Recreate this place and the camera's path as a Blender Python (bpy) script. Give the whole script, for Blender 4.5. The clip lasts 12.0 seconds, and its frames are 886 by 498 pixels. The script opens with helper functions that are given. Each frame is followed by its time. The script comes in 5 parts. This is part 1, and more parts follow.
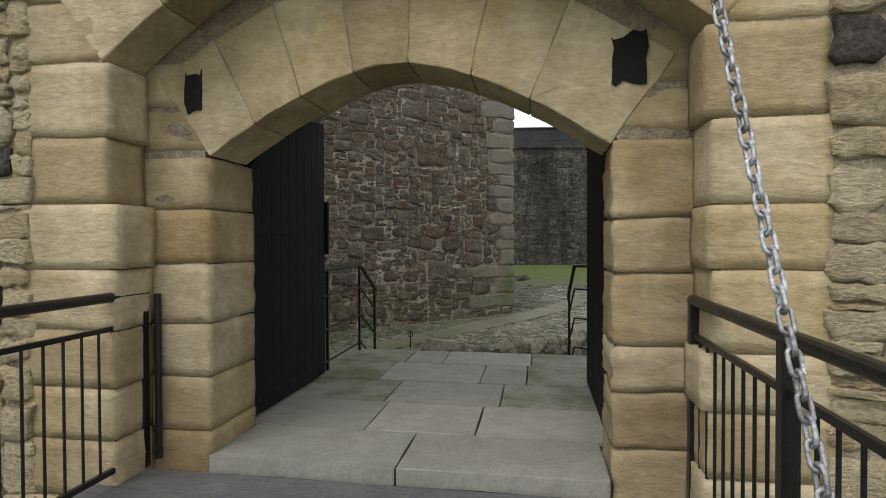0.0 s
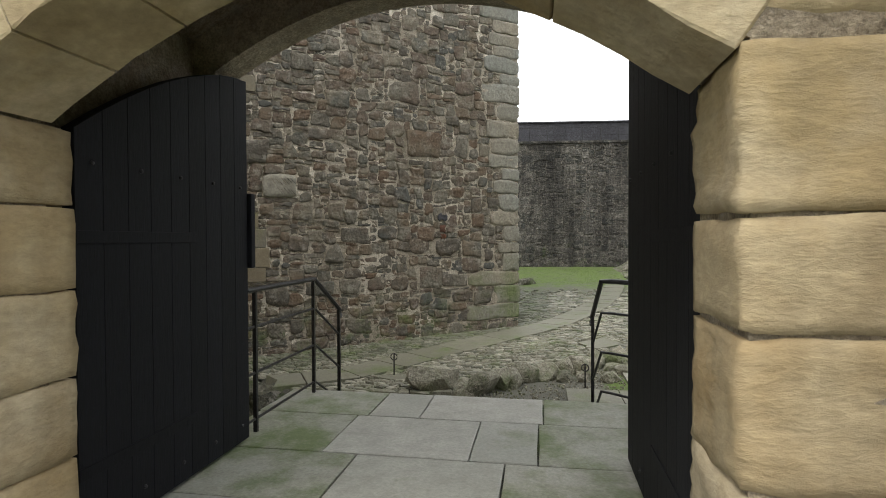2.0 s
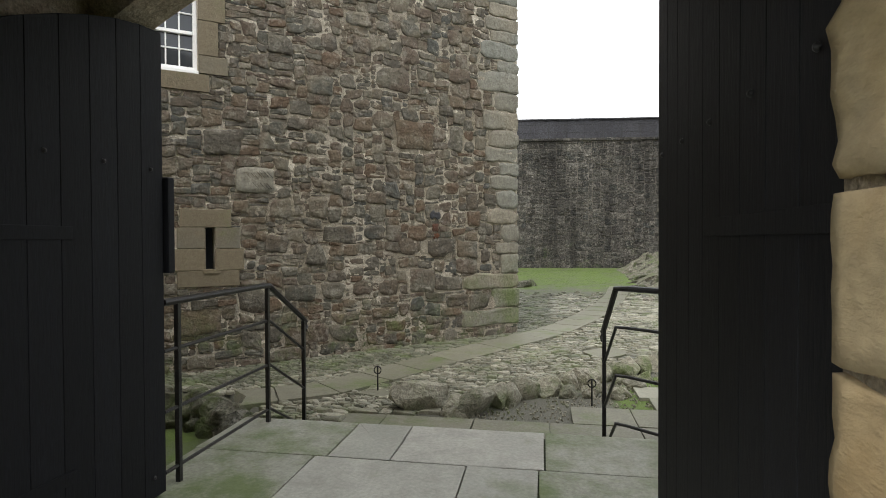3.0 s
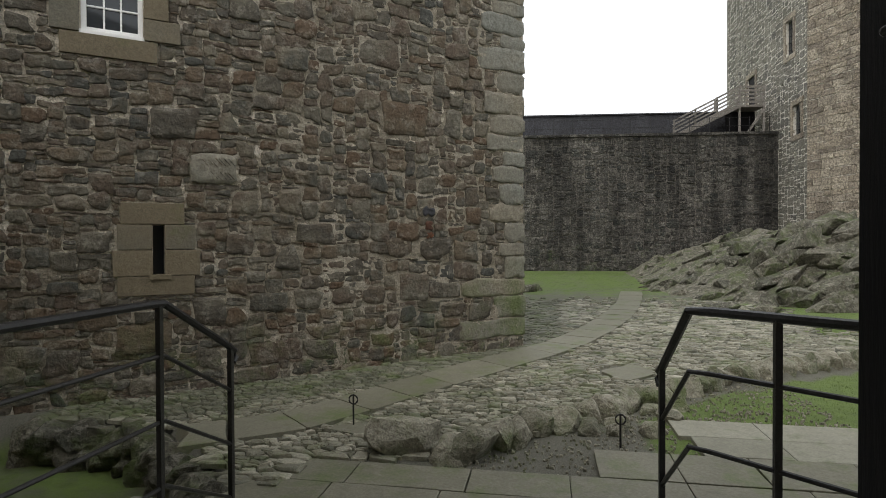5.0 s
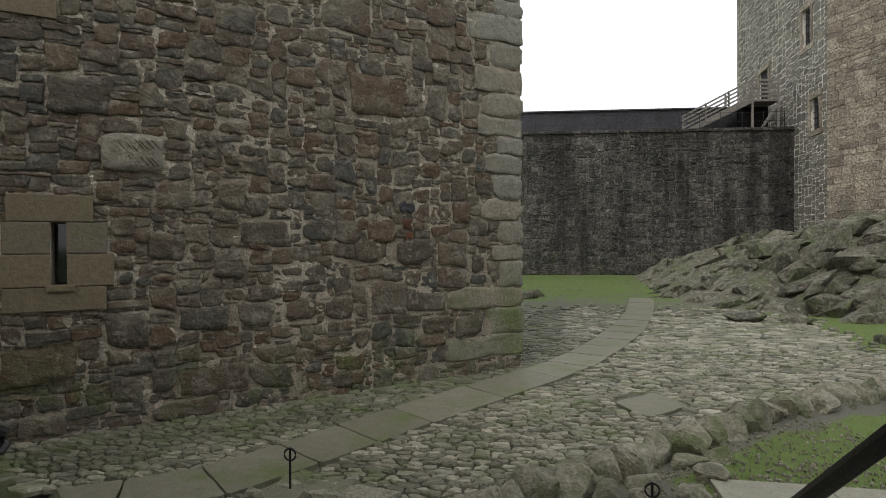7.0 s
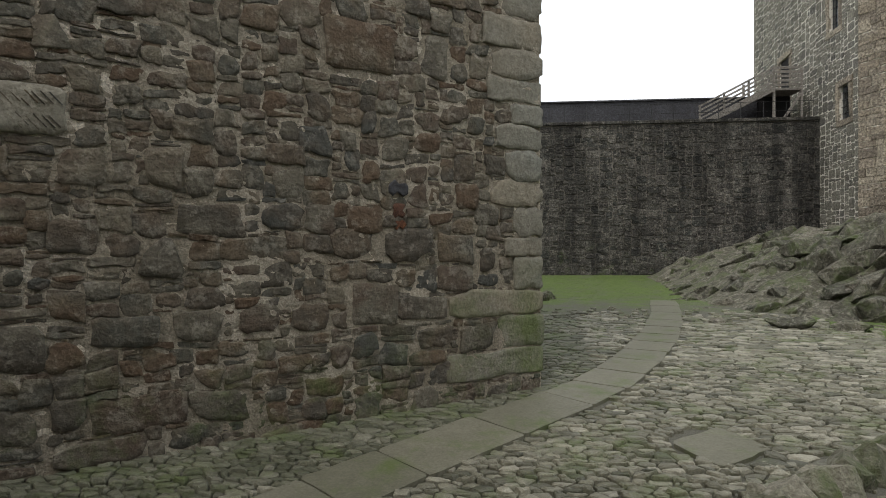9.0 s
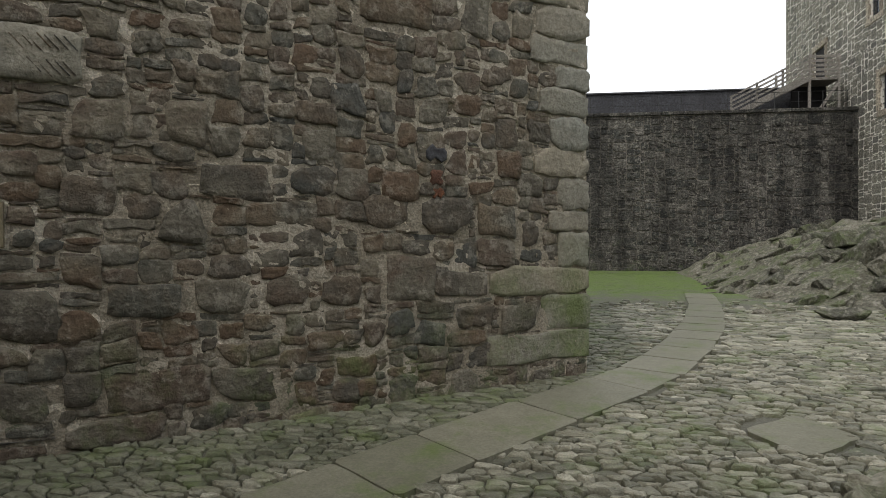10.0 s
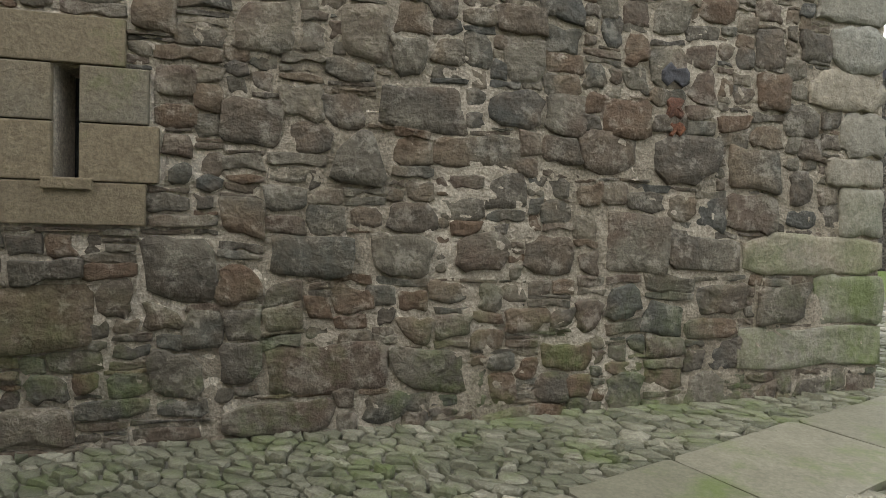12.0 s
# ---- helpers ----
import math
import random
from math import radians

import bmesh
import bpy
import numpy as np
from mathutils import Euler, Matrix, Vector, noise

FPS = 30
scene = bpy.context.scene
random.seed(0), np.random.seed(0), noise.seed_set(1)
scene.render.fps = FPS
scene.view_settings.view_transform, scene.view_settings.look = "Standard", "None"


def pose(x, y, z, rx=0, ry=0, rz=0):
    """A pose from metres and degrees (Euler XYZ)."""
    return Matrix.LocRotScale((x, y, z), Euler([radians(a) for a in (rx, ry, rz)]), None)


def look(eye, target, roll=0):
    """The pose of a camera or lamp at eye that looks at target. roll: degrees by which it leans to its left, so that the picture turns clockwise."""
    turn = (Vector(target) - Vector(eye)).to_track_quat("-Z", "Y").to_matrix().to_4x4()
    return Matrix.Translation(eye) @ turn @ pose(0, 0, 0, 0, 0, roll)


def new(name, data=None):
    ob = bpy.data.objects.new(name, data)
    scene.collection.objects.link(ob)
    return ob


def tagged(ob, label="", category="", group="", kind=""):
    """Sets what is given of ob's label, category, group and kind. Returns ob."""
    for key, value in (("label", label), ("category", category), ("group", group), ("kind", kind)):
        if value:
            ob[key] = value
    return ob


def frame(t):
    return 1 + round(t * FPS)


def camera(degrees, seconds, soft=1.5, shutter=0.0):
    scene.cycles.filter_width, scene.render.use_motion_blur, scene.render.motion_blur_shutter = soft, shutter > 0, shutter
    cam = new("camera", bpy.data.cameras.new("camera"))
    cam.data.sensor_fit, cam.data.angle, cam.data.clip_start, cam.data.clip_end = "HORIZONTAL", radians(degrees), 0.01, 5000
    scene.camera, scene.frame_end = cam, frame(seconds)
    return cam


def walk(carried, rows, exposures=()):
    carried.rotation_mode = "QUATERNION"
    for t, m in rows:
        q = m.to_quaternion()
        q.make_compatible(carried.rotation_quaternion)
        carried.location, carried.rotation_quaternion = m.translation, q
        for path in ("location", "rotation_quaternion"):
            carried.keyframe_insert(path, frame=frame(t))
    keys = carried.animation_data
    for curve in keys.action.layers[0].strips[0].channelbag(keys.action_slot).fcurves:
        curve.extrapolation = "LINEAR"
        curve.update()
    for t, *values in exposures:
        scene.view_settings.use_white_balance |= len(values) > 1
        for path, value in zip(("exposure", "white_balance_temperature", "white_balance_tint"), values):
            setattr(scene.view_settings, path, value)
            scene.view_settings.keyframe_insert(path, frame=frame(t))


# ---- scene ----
cam = camera(76.7, 12.0, 0.9)
METRES, EYE, TILT, LEAN, TURN = 9.625, 1.875, 0.0, 0.0, 9.4
ROWS = [
    (0.0, 0.0, 0.0, 0.0, -0.0, -0.95, 0.19),
    (0.5, -0.0005, 0.0384, 0.0032, 0.1, -1.03, 0.15),
    (1.0, 0.0053, 0.0835, 0.0024, 0.28, -1.02, 0.16),
    (1.5, 0.0157, 0.1325, 0.0046, 0.37, -1.02, 0.19),
    (2.0, 0.0226, 0.1836, 0.0061, 0.45, -1.0, 0.23),
    (2.5, 0.0313, 0.2333, 0.0053, 0.55, -0.97, 0.22),
    (3.0, 0.0386, 0.2782, 0.0037, 0.56, -0.91, 0.25),
    (3.5, 0.042, 0.3222, 0.0015, 0.6, -0.8, 0.3),
    (5.5, 0.055, 0.4644, 0.0001, 0.87, -0.63, 0.23),
    (6.0, 0.0612, 0.5031, -0.0, 0.92, -0.54, 0.25),
    (6.5, 0.0687, 0.5478, -0.0008, 0.96, -0.51, 0.26),
    (7.0, 0.0782, 0.5944, -0.0011, 1.01, -0.41, 0.3),
    (9.0, 0.0762, 0.767, -0.0115, 1.2, -0.37, 0.32),
    (9.5, 0.0611, 0.7922, -0.0259, 1.33, -0.29, 0.24),
    (10.0, 0.0491, 0.8163, -0.0443, 2.92, -0.25, 0.1),
    (10.5, 0.0392, 0.8388, -0.06, 7.19, -0.27, -0.2),
    (11.0, 0.0145, 0.8661, -0.0749, 11.72, -0.33, -0.5),
    (11.5, -0.0126, 0.8996, -0.0795, 14.39, -0.42, -0.79),
    (12.0, -0.0394, 0.9385, -0.0791, 16.0, -0.64, -0.96),
]
walk(cam, [(t, pose(0, 0, EYE, TILT, LEAN, TURN) @ pose(METRES * x, METRES * y, METRES * z, 90 + pitch, roll, yaw)) for t, x, y, z, yaw, pitch, roll in ROWS],
     [(0.0, 0.1), (0.5, 0.34), (1.0, 0.48), (2.0, 0.8), (3.5, 0.95), (5.5, 0.2), (7.0, 0.2), (9.0, 0.19), (10.0, 0.35), (10.5, 0.6), (11.0, 0.8), (12.0, 1.2)])

# ---- light: an overcast sky with a wide, weak sun ----
world = bpy.data.worlds.new("overcast")
scene.world = world
world.use_nodes = True
wn, wl = world.node_tree.nodes, world.node_tree.links
sky = wn.new("ShaderNodeTexSky")
sky.sky_type, sky.sun_disc, sky.sun_elevation, sky.sun_rotation = "NISHITA", False, radians(50), radians(200)
sky.air_density, sky.dust_density = 1.0, 4.0
haze = wn.new("ShaderNodeMix")
haze.data_type = "RGBA"
haze.inputs[0].default_value = 0.88
haze.inputs[7].default_value = (10.6, 10.9, 11.2, 1)
wl.new(sky.outputs[0], haze.inputs[6])
wl.new(haze.outputs[2], wn["Background"].inputs[0])
wn["Background"].inputs[1].default_value = 0.11
sun = new("sun", bpy.data.lights.new("sun", "SUN"))
sun.data.energy, sun.data.angle, sun.data.color = 1.1, radians(25), (1.0, 0.96, 0.9)
sun.matrix_world = look((-6, -14, 20), (0, 0, 0))

rng = random.Random(7)


# ---- materials ----
def stops(ramp, colours):
    el = ramp.color_ramp.elements
    while len(el) < len(colours):
        el.new(0.5)
    for i, c in enumerate(colours):
        el[i].position, el[i].color = i / max(1, len(colours) - 1), (*c, 1)


def surface(name, colours, rough=0.9, grain=30.0, bump=0.6, blotch=1.2, moss=0.0, moss_top=None, pale=0.0, metal=0.0, streak=None, bump_scale=14.0, dist=0.02, runs=0.0, speck=1.0, gloss=0.35, pale_scale=6.5):
    """A weathered surface: a hue for each piece, blotches, grain, relief, moss and pale crusts."""
    m = bpy.data.materials.new(name)
    m.use_nodes = True
    n, l = m.node_tree.nodes, m.node_tree.links
    b = n["Principled BSDF"]
    geo, info = n.new("ShaderNodeNewGeometry"), n.new("ShaderNodeObjectInfo")

    def math_node(op, a, c, d=None):
        x = n.new("ShaderNodeMath")
        x.operation = op
        for i, v in enumerate((a, c, d)):
            if v is None:
                continue
            if isinstance(v, (int, float)):
                x.inputs[i].default_value = v
            else:
                l.new(v, x.inputs[i])
        return x.outputs[0]

    def noise_node(scale, detail, rough_=0.6, vec=None):
        x = n.new("ShaderNodeTexNoise")
        x.inputs["Scale"].default_value, x.inputs["Detail"].default_value, x.inputs["Roughness"].default_value = scale, detail, rough_
        l.new(vec or geo.outputs["Position"], x.inputs["Vector"])
        return x.outputs["Fac"]

    def mix(fac, a, c, kind="MIX"):
        x = n.new("ShaderNodeMix")
        x.data_type, x.blend_type = "RGBA", kind
        for i, v in ((0, fac), (6, a), (7, c)):
            if isinstance(v, (int, float)):
                x.inputs[i].default_value = v
            elif isinstance(v, tuple):
                x.inputs[i].default_value = (*v, 1)
            else:
                l.new(v, x.inputs[i])
        return x.outputs[2]

    def ramp01(v, lo, hi):
        x = n.new("ShaderNodeMapRange")
        x.inputs[1].default_value, x.inputs[2].default_value = lo, hi
        l.new(v, x.inputs[0])
        return x.outputs[0]

    vec = geo.outputs["Position"]
    if streak:
        sc = n.new("ShaderNodeVectorMath")
        sc.operation = "MULTIPLY"
        sc.inputs[1].default_value = streak
        l.new(vec, sc.inputs[0])
        svec = sc.outputs[0]
    else:
        svec = vec
    pick = math_node("FRACT", math_node("ADD", info.outputs["Random"], geo.outputs["Random Per Island"]), 0)
    large = noise_node(blotch, 4)
    fine = noise_node(grain, 8, 0.7, svec)
    medium = noise_node(bump_scale, 8, 0.65, svec)
    where = math_node("MULTIPLY_ADD", math_node("SUBTRACT", large, 0.5), 0.9, pick)
    hue = n.new("ShaderNodeValToRGB")
    stops(hue, colours)
    l.new(where, hue.inputs[0])
    col = mix(1.0, hue.outputs[0], mix(ramp01(fine, 0.36, 0.64), (1 - 0.5 * speck,) * 3, (1 + 0.42 * speck,) * 3), "MULTIPLY")
    col = mix(ramp01(medium, 0.4, 0.58), mix(1.0, col, (1 - 0.4 * speck, 1 - 0.42 * speck, 1 - 0.44 * speck), "MULTIPLY"), col)
    if pale:
        col = mix(math_node("MULTIPLY", ramp01(noise_node(pale_scale, 8, 0.72), 0.53, 0.6), pale), col, (0.42, 0.39, 0.33))
    if runs:
        rv = n.new("ShaderNodeVectorMath")
        rv.operation = "MULTIPLY"
        rv.inputs[1].default_value = (1.1, 1.1, 0.09)
        l.new(vec, rv.inputs[0])
        col = mix(ramp01(noise_node(1.0, 5, 0.6, rv.outputs[0]), 0.4, 0.62), mix(1.0, col, (1 - runs, 1 - runs, 1 - runs), "MULTIPLY"), col)
    if moss:
        f = ramp01(noise_node(1.7, 6, 0.7), 0.62 - 0.25 * moss, 0.75 - 0.15 * moss)
        if moss_top is not None:
            sep = n.new("ShaderNodeSeparateXYZ")
            l.new(vec, sep.inputs[0])
            f = math_node("MULTIPLY", f, ramp01(sep.outputs[2], moss_top, moss_top - 0.9))
        col = mix(math_node("MULTIPLY", f, min(0.85, 0.4 + moss)), col, mix(fine, (0.05, 0.07, 0.02), (0.12, 0.16, 0.045)))
    l.new(col, b.inputs["Base Color"])
    b.inputs["Metallic"].default_value = metal
    l.new(math_node("MULTIPLY_ADD", medium, 0.25, rough - 0.15), b.inputs["Roughness"])
    b.inputs["Specular IOR Level"].default_value = gloss
    bp = n.new("ShaderNodeBump")
    bp.inputs["Strength"].default_value, bp.inputs["Distance"].default_value = min(1.0, bump * 1.2), dist * 2.0
    l.new(math_node("MULTIPLY_ADD", fine, 0.35, medium), bp.inputs["Height"])
    l.new(bp.outputs[0], b.inputs["Normal"])
    return m


TOWER = surface("tower_stone", [(0.115, 0.078, 0.05), (0.15, 0.12, 0.083), (0.088, 0.086, 0.07), (0.185, 0.162, 0.12), (0.105, 0.077, 0.056), (0.15, 0.136, 0.104), (0.085, 0.075, 0.059), (0.13, 0.102, 0.073), (0.075, 0.075, 0.065)], 0.88, 26, 1.0, 1.1, 0.5, 1.0, 0.25, bump_scale=8, dist=0.04, speck=0.5)
MORTAR = surface("mortar", [(0.50, 0.45, 0.36), (0.74, 0.675, 0.565), (0.30, 0.262, 0.20)], 0.95, 55, 1.0, 0.7, 0.3, 0.7, dist=0.04, bump_scale=28, speck=0.6)
QUOIN = surface("quoin_stone", [(0.20, 0.19, 0.155), (0.235, 0.208, 0.158), (0.19, 0.192, 0.166), (0.225, 0.21, 0.168)], 0.9, 26, 0.8, 0.9, 0.85, 1.7, bump_scale=9, dist=0.02, speck=0.5)
SURROUND = surface("slit_surround_stone", [(0.15, 0.125, 0.083), (0.175, 0.145, 0.095), (0.135, 0.128, 0.102)], 0.9, 50, 0.5, 1.2, 0.15, bump_scale=20, dist=0.012, speck=0.45)
SAND = surface("gate_sandstone", [(0.40, 0.285, 0.14), (0.50, 0.40, 0.24), (0.37, 0.28, 0.155), (0.57, 0.475, 0.315), (0.43, 0.325, 0.17)], 0.88, 16, 0.5, 2.2, 0.2, 1.2, streak=(1, 1, 2.2), bump_scale=3.0, dist=0.02, speck=0.28, runs=0.3)
SANDPALE = surface("rubble_sandstone", [(0.50, 0.40, 0.245), (0.62, 0.53, 0.365), (0.45, 0.35, 0.21), (0.56, 0.48, 0.34)], 0.9, 28, 0.8, 1.1, streak=(1, 1, 2.0), bump_scale=7, dist=0.03, speck=0.45)
BASALT = surface("dark_rubble", [(0.06, 0.052, 0.047), (0.10, 0.085, 0.075), (0.14, 0.105, 0.08)], 0.85, 34, 0.9, 1.1)
GATEMORTAR = surface("gate_mortar", [(0.45, 0.37, 0.265), (0.55, 0.47, 0.36), (0.38, 0.31, 0.22)], 0.95, 60, 1.0, 2.5, pale=0.3, dist=0.03, speck=0.7)
FARSTONE = surface("curtain_stone", [(0.055, 0.055, 0.05), (0.115, 0.11, 0.097), (0.065, 0.06, 0.054), (0.17, 0.16, 0.14), (0.06, 0.062, 0.056)], 0.9, 14, 0.8, 0.35, 0.25, 2.0, 0.4, runs=0.65, dist=0.05)
FARMORTAR = surface("curtain_mortar", [(0.10, 0.092, 0.08), (0.24, 0.22, 0.19), (0.11, 0.10, 0.088)], 0.95, 20, 0.8, 0.25, runs=0.4)
KEEPSTONE = surface("keep_stone", [(0.17, 0.16, 0.13), (0.26, 0.245, 0.20), (0.135, 0.13, 0.112)], 0.9, 14, 0.6, 0.4, runs=0.2)
KEEPMORTAR = surface("keep_mortar", [(0.64, 0.61, 0.54), (0.74, 0.70, 0.63)], 0.95, 14, 0.4, 0.6, speck=0.4)
WINGSTONE = surface("wing_stone", [(0.29, 0.245, 0.185), (0.42, 0.37, 0.29), (0.21, 0.178, 0.14), (0.34, 0.29, 0.225)], 0.9, 14, 0.8, 0.4, runs=0.25)
PAVE = surface("paving_stone", [(0.275, 0.27, 0.235), (0.35, 0.34, 0.30), (0.25, 0.25, 0.215), (0.315, 0.31, 0.27)], 0.7, 40, 0.3, 1.5, 0.08, bump_scale=6, dist=0.004, speck=0.28)
PAVE_MOSSY = surface("mossy_paving_stone", [(0.25, 0.25, 0.205), (0.31, 0.305, 0.26)], 0.75, 40, 0.4, 1.5, 0.75, bump_scale=8, dist=0.006, speck=0.35)
YARD = surface("yard_flag", [(0.20, 0.195, 0.15), (0.26, 0.252, 0.20), (0.225, 0.22, 0.17)], 0.7, 40, 0.35, 1.2, 0.3, bump_scale=8, dist=0.005, speck=0.35)
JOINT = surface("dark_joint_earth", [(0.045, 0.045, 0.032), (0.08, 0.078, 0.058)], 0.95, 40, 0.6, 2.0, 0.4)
PATH = surface("path_slab", [(0.135, 0.132, 0.094), (0.18, 0.173, 0.13), (0.15, 0.146, 0.108)], 0.66, 40, 0.35, 1.2, 0.45, bump_scale=8, dist=0.005, speck=0.4)
COBBLE = surface("cobble", [(0.13, 0.127, 0.09), (0.245, 0.235, 0.175), (0.085, 0.086, 0.06), (0.36, 0.345, 0.27), (0.175, 0.17, 0.125)], 0.6, 60, 0.6, 0.6, 0.45, bump_scale=20, dist=0.012, speck=0.55, gloss=0.5)
COBBLE_MOSSY = surface("mossy_cobble", [(0.10, 0.105, 0.066), (0.16, 0.16, 0.115), (0.075, 0.08, 0.05), (0.21, 0.205, 0.155)], 0.65, 60, 0.6, 0.8, 0.5, bump_scale=20, dist=0.012, speck=0.6, gloss=0.45)
KERB = surface("kerb_rubble", [(0.21, 0.20, 0.148), (0.33, 0.312, 0.245), (0.155, 0.152, 0.11)], 0.88, 34, 0.9, 2.5, 0.55, pale=0.4, dist=0.03, speck=0.6)
ROCK = surface("bedrock", [(0.115, 0.112, 0.082), (0.18, 0.172, 0.13), (0.085, 0.085, 0.064), (0.225, 0.21, 0.165)], 0.88, 14, 1.0, 0.6, 0.5, bump_scale=4, dist=0.1, pale=0.4, speck=0.95)
DOOR = surface("black_painted_timber", [(0.0028, 0.003, 0.0045), (0.0055, 0.0059, 0.0085)], 0.72, 40, 0.3, 2.0, streak=(4, 4, 0.4), bump_scale=16, dist=0.003, gloss=0.2)
IRON = surface("black_iron", [(0.012, 0.012, 0.013), (0.02, 0.019, 0.018)], 0.36, 80, 0.35, 4, dist=0.004)
CHAIN = surface("galvanised_steel", [(0.42, 0.43, 0.46), (0.52, 0.53, 0.56)], 0.55, 90, 0.3, 6, metal=0.55, dist=0.002)
DECK = surface("weathered_deck_timber", [(0.105, 0.105, 0.108), (0.145, 0.143, 0.145), (0.085, 0.085, 0.088)], 0.8, 40, 0.6, 1.5, streak=(0.5, 6, 6), bump_scale=12, dist=0.006, pale=0.12, speck=0.5)
WHITE = surface("white_window_paint", [(0.78, 0.78, 0.77), (0.82, 0.82, 0.81)], 0.5, 50, 0.1, 3, speck=0.08)
TIMBER = surface("grey_stair_timber", [(0.20, 0.185, 0.165), (0.27, 0.25, 0.225)], 0.8, 30, 0.4, 1)
# near-black for stair boarding, and as painted shade in the chain holes and keep doorway
DARK = surface("dark_boarding_and_opening_shade", [(0.006, 0.0055, 0.006), (0.01, 0.009, 0.01)], 0.85, 30, 0.4, 1)
SLATE = surface("parapet_slate", [(0.055, 0.056, 0.066), (0.08, 0.08, 0.09), (0.045, 0.046, 0.054)], 0.75, 10, 0.6, 0.5, runs=0.3)
GRASS = surface("grass_blade", [(0.075, 0.12, 0.02), (0.11, 0.165, 0.03), (0.06, 0.10, 0.02)], 0.8, 30, 0.2, 1.0)
RUST = surface("rusty_iron", [(0.16, 0.06, 0.025), (0.09, 0.045, 0.03)], 0.9, 60, 0.6, 4)


def ground_material():
    m = bpy.data.materials.new("gravel_earth_and_grass")
    m.use_nodes = True
    n, l = m.node_tree.nodes, m.node_tree.links
    b = n["Principled BSDF"]
    geo, cover = n.new("ShaderNodeNewGeometry"), n.new("ShaderNodeAttribute")
    cover.attribute_name = "grass_cover"
    tex = []
    for scale, det in ((55, 6), (1.3, 6), (6, 10)):
        x = n.new("ShaderNodeTexNoise")
        x.inputs["Scale"].default_value, x.inputs["Detail"].default_value, x.inputs["Roughness"].default_value = scale, det, 0.68
        l.new(geo.outputs["Position"], x.inputs["Vector"])
        tex.append(x.outputs["Fac"])
    gravel, grass = n.new("ShaderNodeValToRGB"), n.new("ShaderNodeValToRGB")
    stops(gravel, [(0.03, 0.03, 0.022), (0.07, 0.068, 0.05), (0.13, 0.125, 0.10), (0.26, 0.25, 0.22)])
    stops(grass, [(0.028, 0.038, 0.012), (0.066, 0.10, 0.02), (0.105, 0.15, 0.03), (0.15, 0.18, 0.07)])
    l.new(tex[0], gravel.inputs[0])
    l.new(tex[2], grass.inputs[0])
    a = n.new("ShaderNodeMath")
    a.operation = "MULTIPLY_ADD"
    l.new(tex[1], a.inputs[0])
    a.inputs[1].default_value = 1.6
    l.new(cover.outputs["Fac"], a.inputs[2])
    r = n.new("ShaderNodeMapRange")
    r.inputs[1].default_value, r.inputs[2].default_value = 1.0, 1.45
    l.new(a.outputs[0], r.inputs[0])
    x = n.new("ShaderNodeMix")
    x.data_type = "RGBA"
    l.new(r.outputs[0], x.inputs[0])
    l.new(gravel.outputs[0], x.inputs[6])
    l.new(grass.outputs[0], x.inputs[7])
    l.new(x.outputs[2], b.inputs["Base Color"])
    b.inputs["Roughness"].default_value = 0.92
    bp = n.new("ShaderNodeBump")
    bp.inputs["Strength"].default_value, bp.inputs["Distance"].default_value = 0.8, 0.02
    l.new(tex[0], bp.inputs["Height"])
    l.new(bp.outputs[0], b.inputs["Normal"])
    return m


def glass_material():
    m = bpy.data.materials.new("window_glass")
    m.use_nodes = True
    b = m.node_tree.nodes["Principled BSDF"]
    b.inputs["Base Color"].default_value = (0.03, 0.035, 0.04, 1)
    b.inputs["Roughness"].default_value = 0.06
    return m


GROUND, GLASS = ground_material(), glass_material()


# ---- building helpers ----
def mesh_data(name, verts, faces, mat, smooth=True):
    me = bpy.data.meshes.new(name)
    me.from_pydata([tuple(v) for v in verts], [], faces)
    me.materials.append(mat)
    if isinstance(smooth, Vector):
        # only the worn faces that look out along this way are rounded; the broken edges stay crisp
        me.polygons.foreach_set("use_smooth", [abs(p.normal.dot(smooth)) > 0.8 for p in me.polygons])
    elif smooth:
        me.shade_smooth()
    else:
        me.shade_flat()
    me.update()
    return me


def empty(name, base):
    ob = new(name)
    ob.empty_display_size = 0.2
    ob.location = base
    return ob


def part(name, data, mat, parent, label=""):
    """Links mesh data or a bmesh, given in the world's coordinates, as one object under its thing."""
    if isinstance(data, bmesh.types.BMesh):
        me = bpy.data.meshes.new(name)
        bmesh.ops.recalc_face_normals(data, faces=data.faces)
        data.to_mesh(me)
        data.free()
        me.materials.append(mat)
    else:
        me = data
    ob = new(name, me)
    if parent is not None:
        ob.parent = parent
        up = Vector((0, 0, 0))
        p = parent
        while p is not None:
            up += p.location
            p = p.parent
        ob.matrix_parent_inverse = Matrix.Translation(-up)
    return tagged(ob, label) if label else ob


def box(x0, x1, y0, y1, z0, z1, bevel=0.0, bm=None, m=None):
    bm = bm or bmesh.new()
    g = bmesh.ops.create_cube(bm, size=1.0)["verts"]
    for v in g:
        v.co = Vector((x0 + (v.co.x + 0.5) * (x1 - x0), y0 + (v.co.y + 0.5) * (y1 - y0), z0 + (v.co.z + 0.5) * (z1 - z0)))
    if bevel:
        e = list({e for v in g for e in v.link_edges})
        res = bmesh.ops.bevel(bm, geom=e, offset=bevel, segments=2, affect="EDGES", profile=0.6)
        g = list({v for f in res["faces"] for v in f.verts} | {v for v in g if v.is_valid})
    if m is not None:
        for v in g:
            v.co = m @ v.co
    return bm


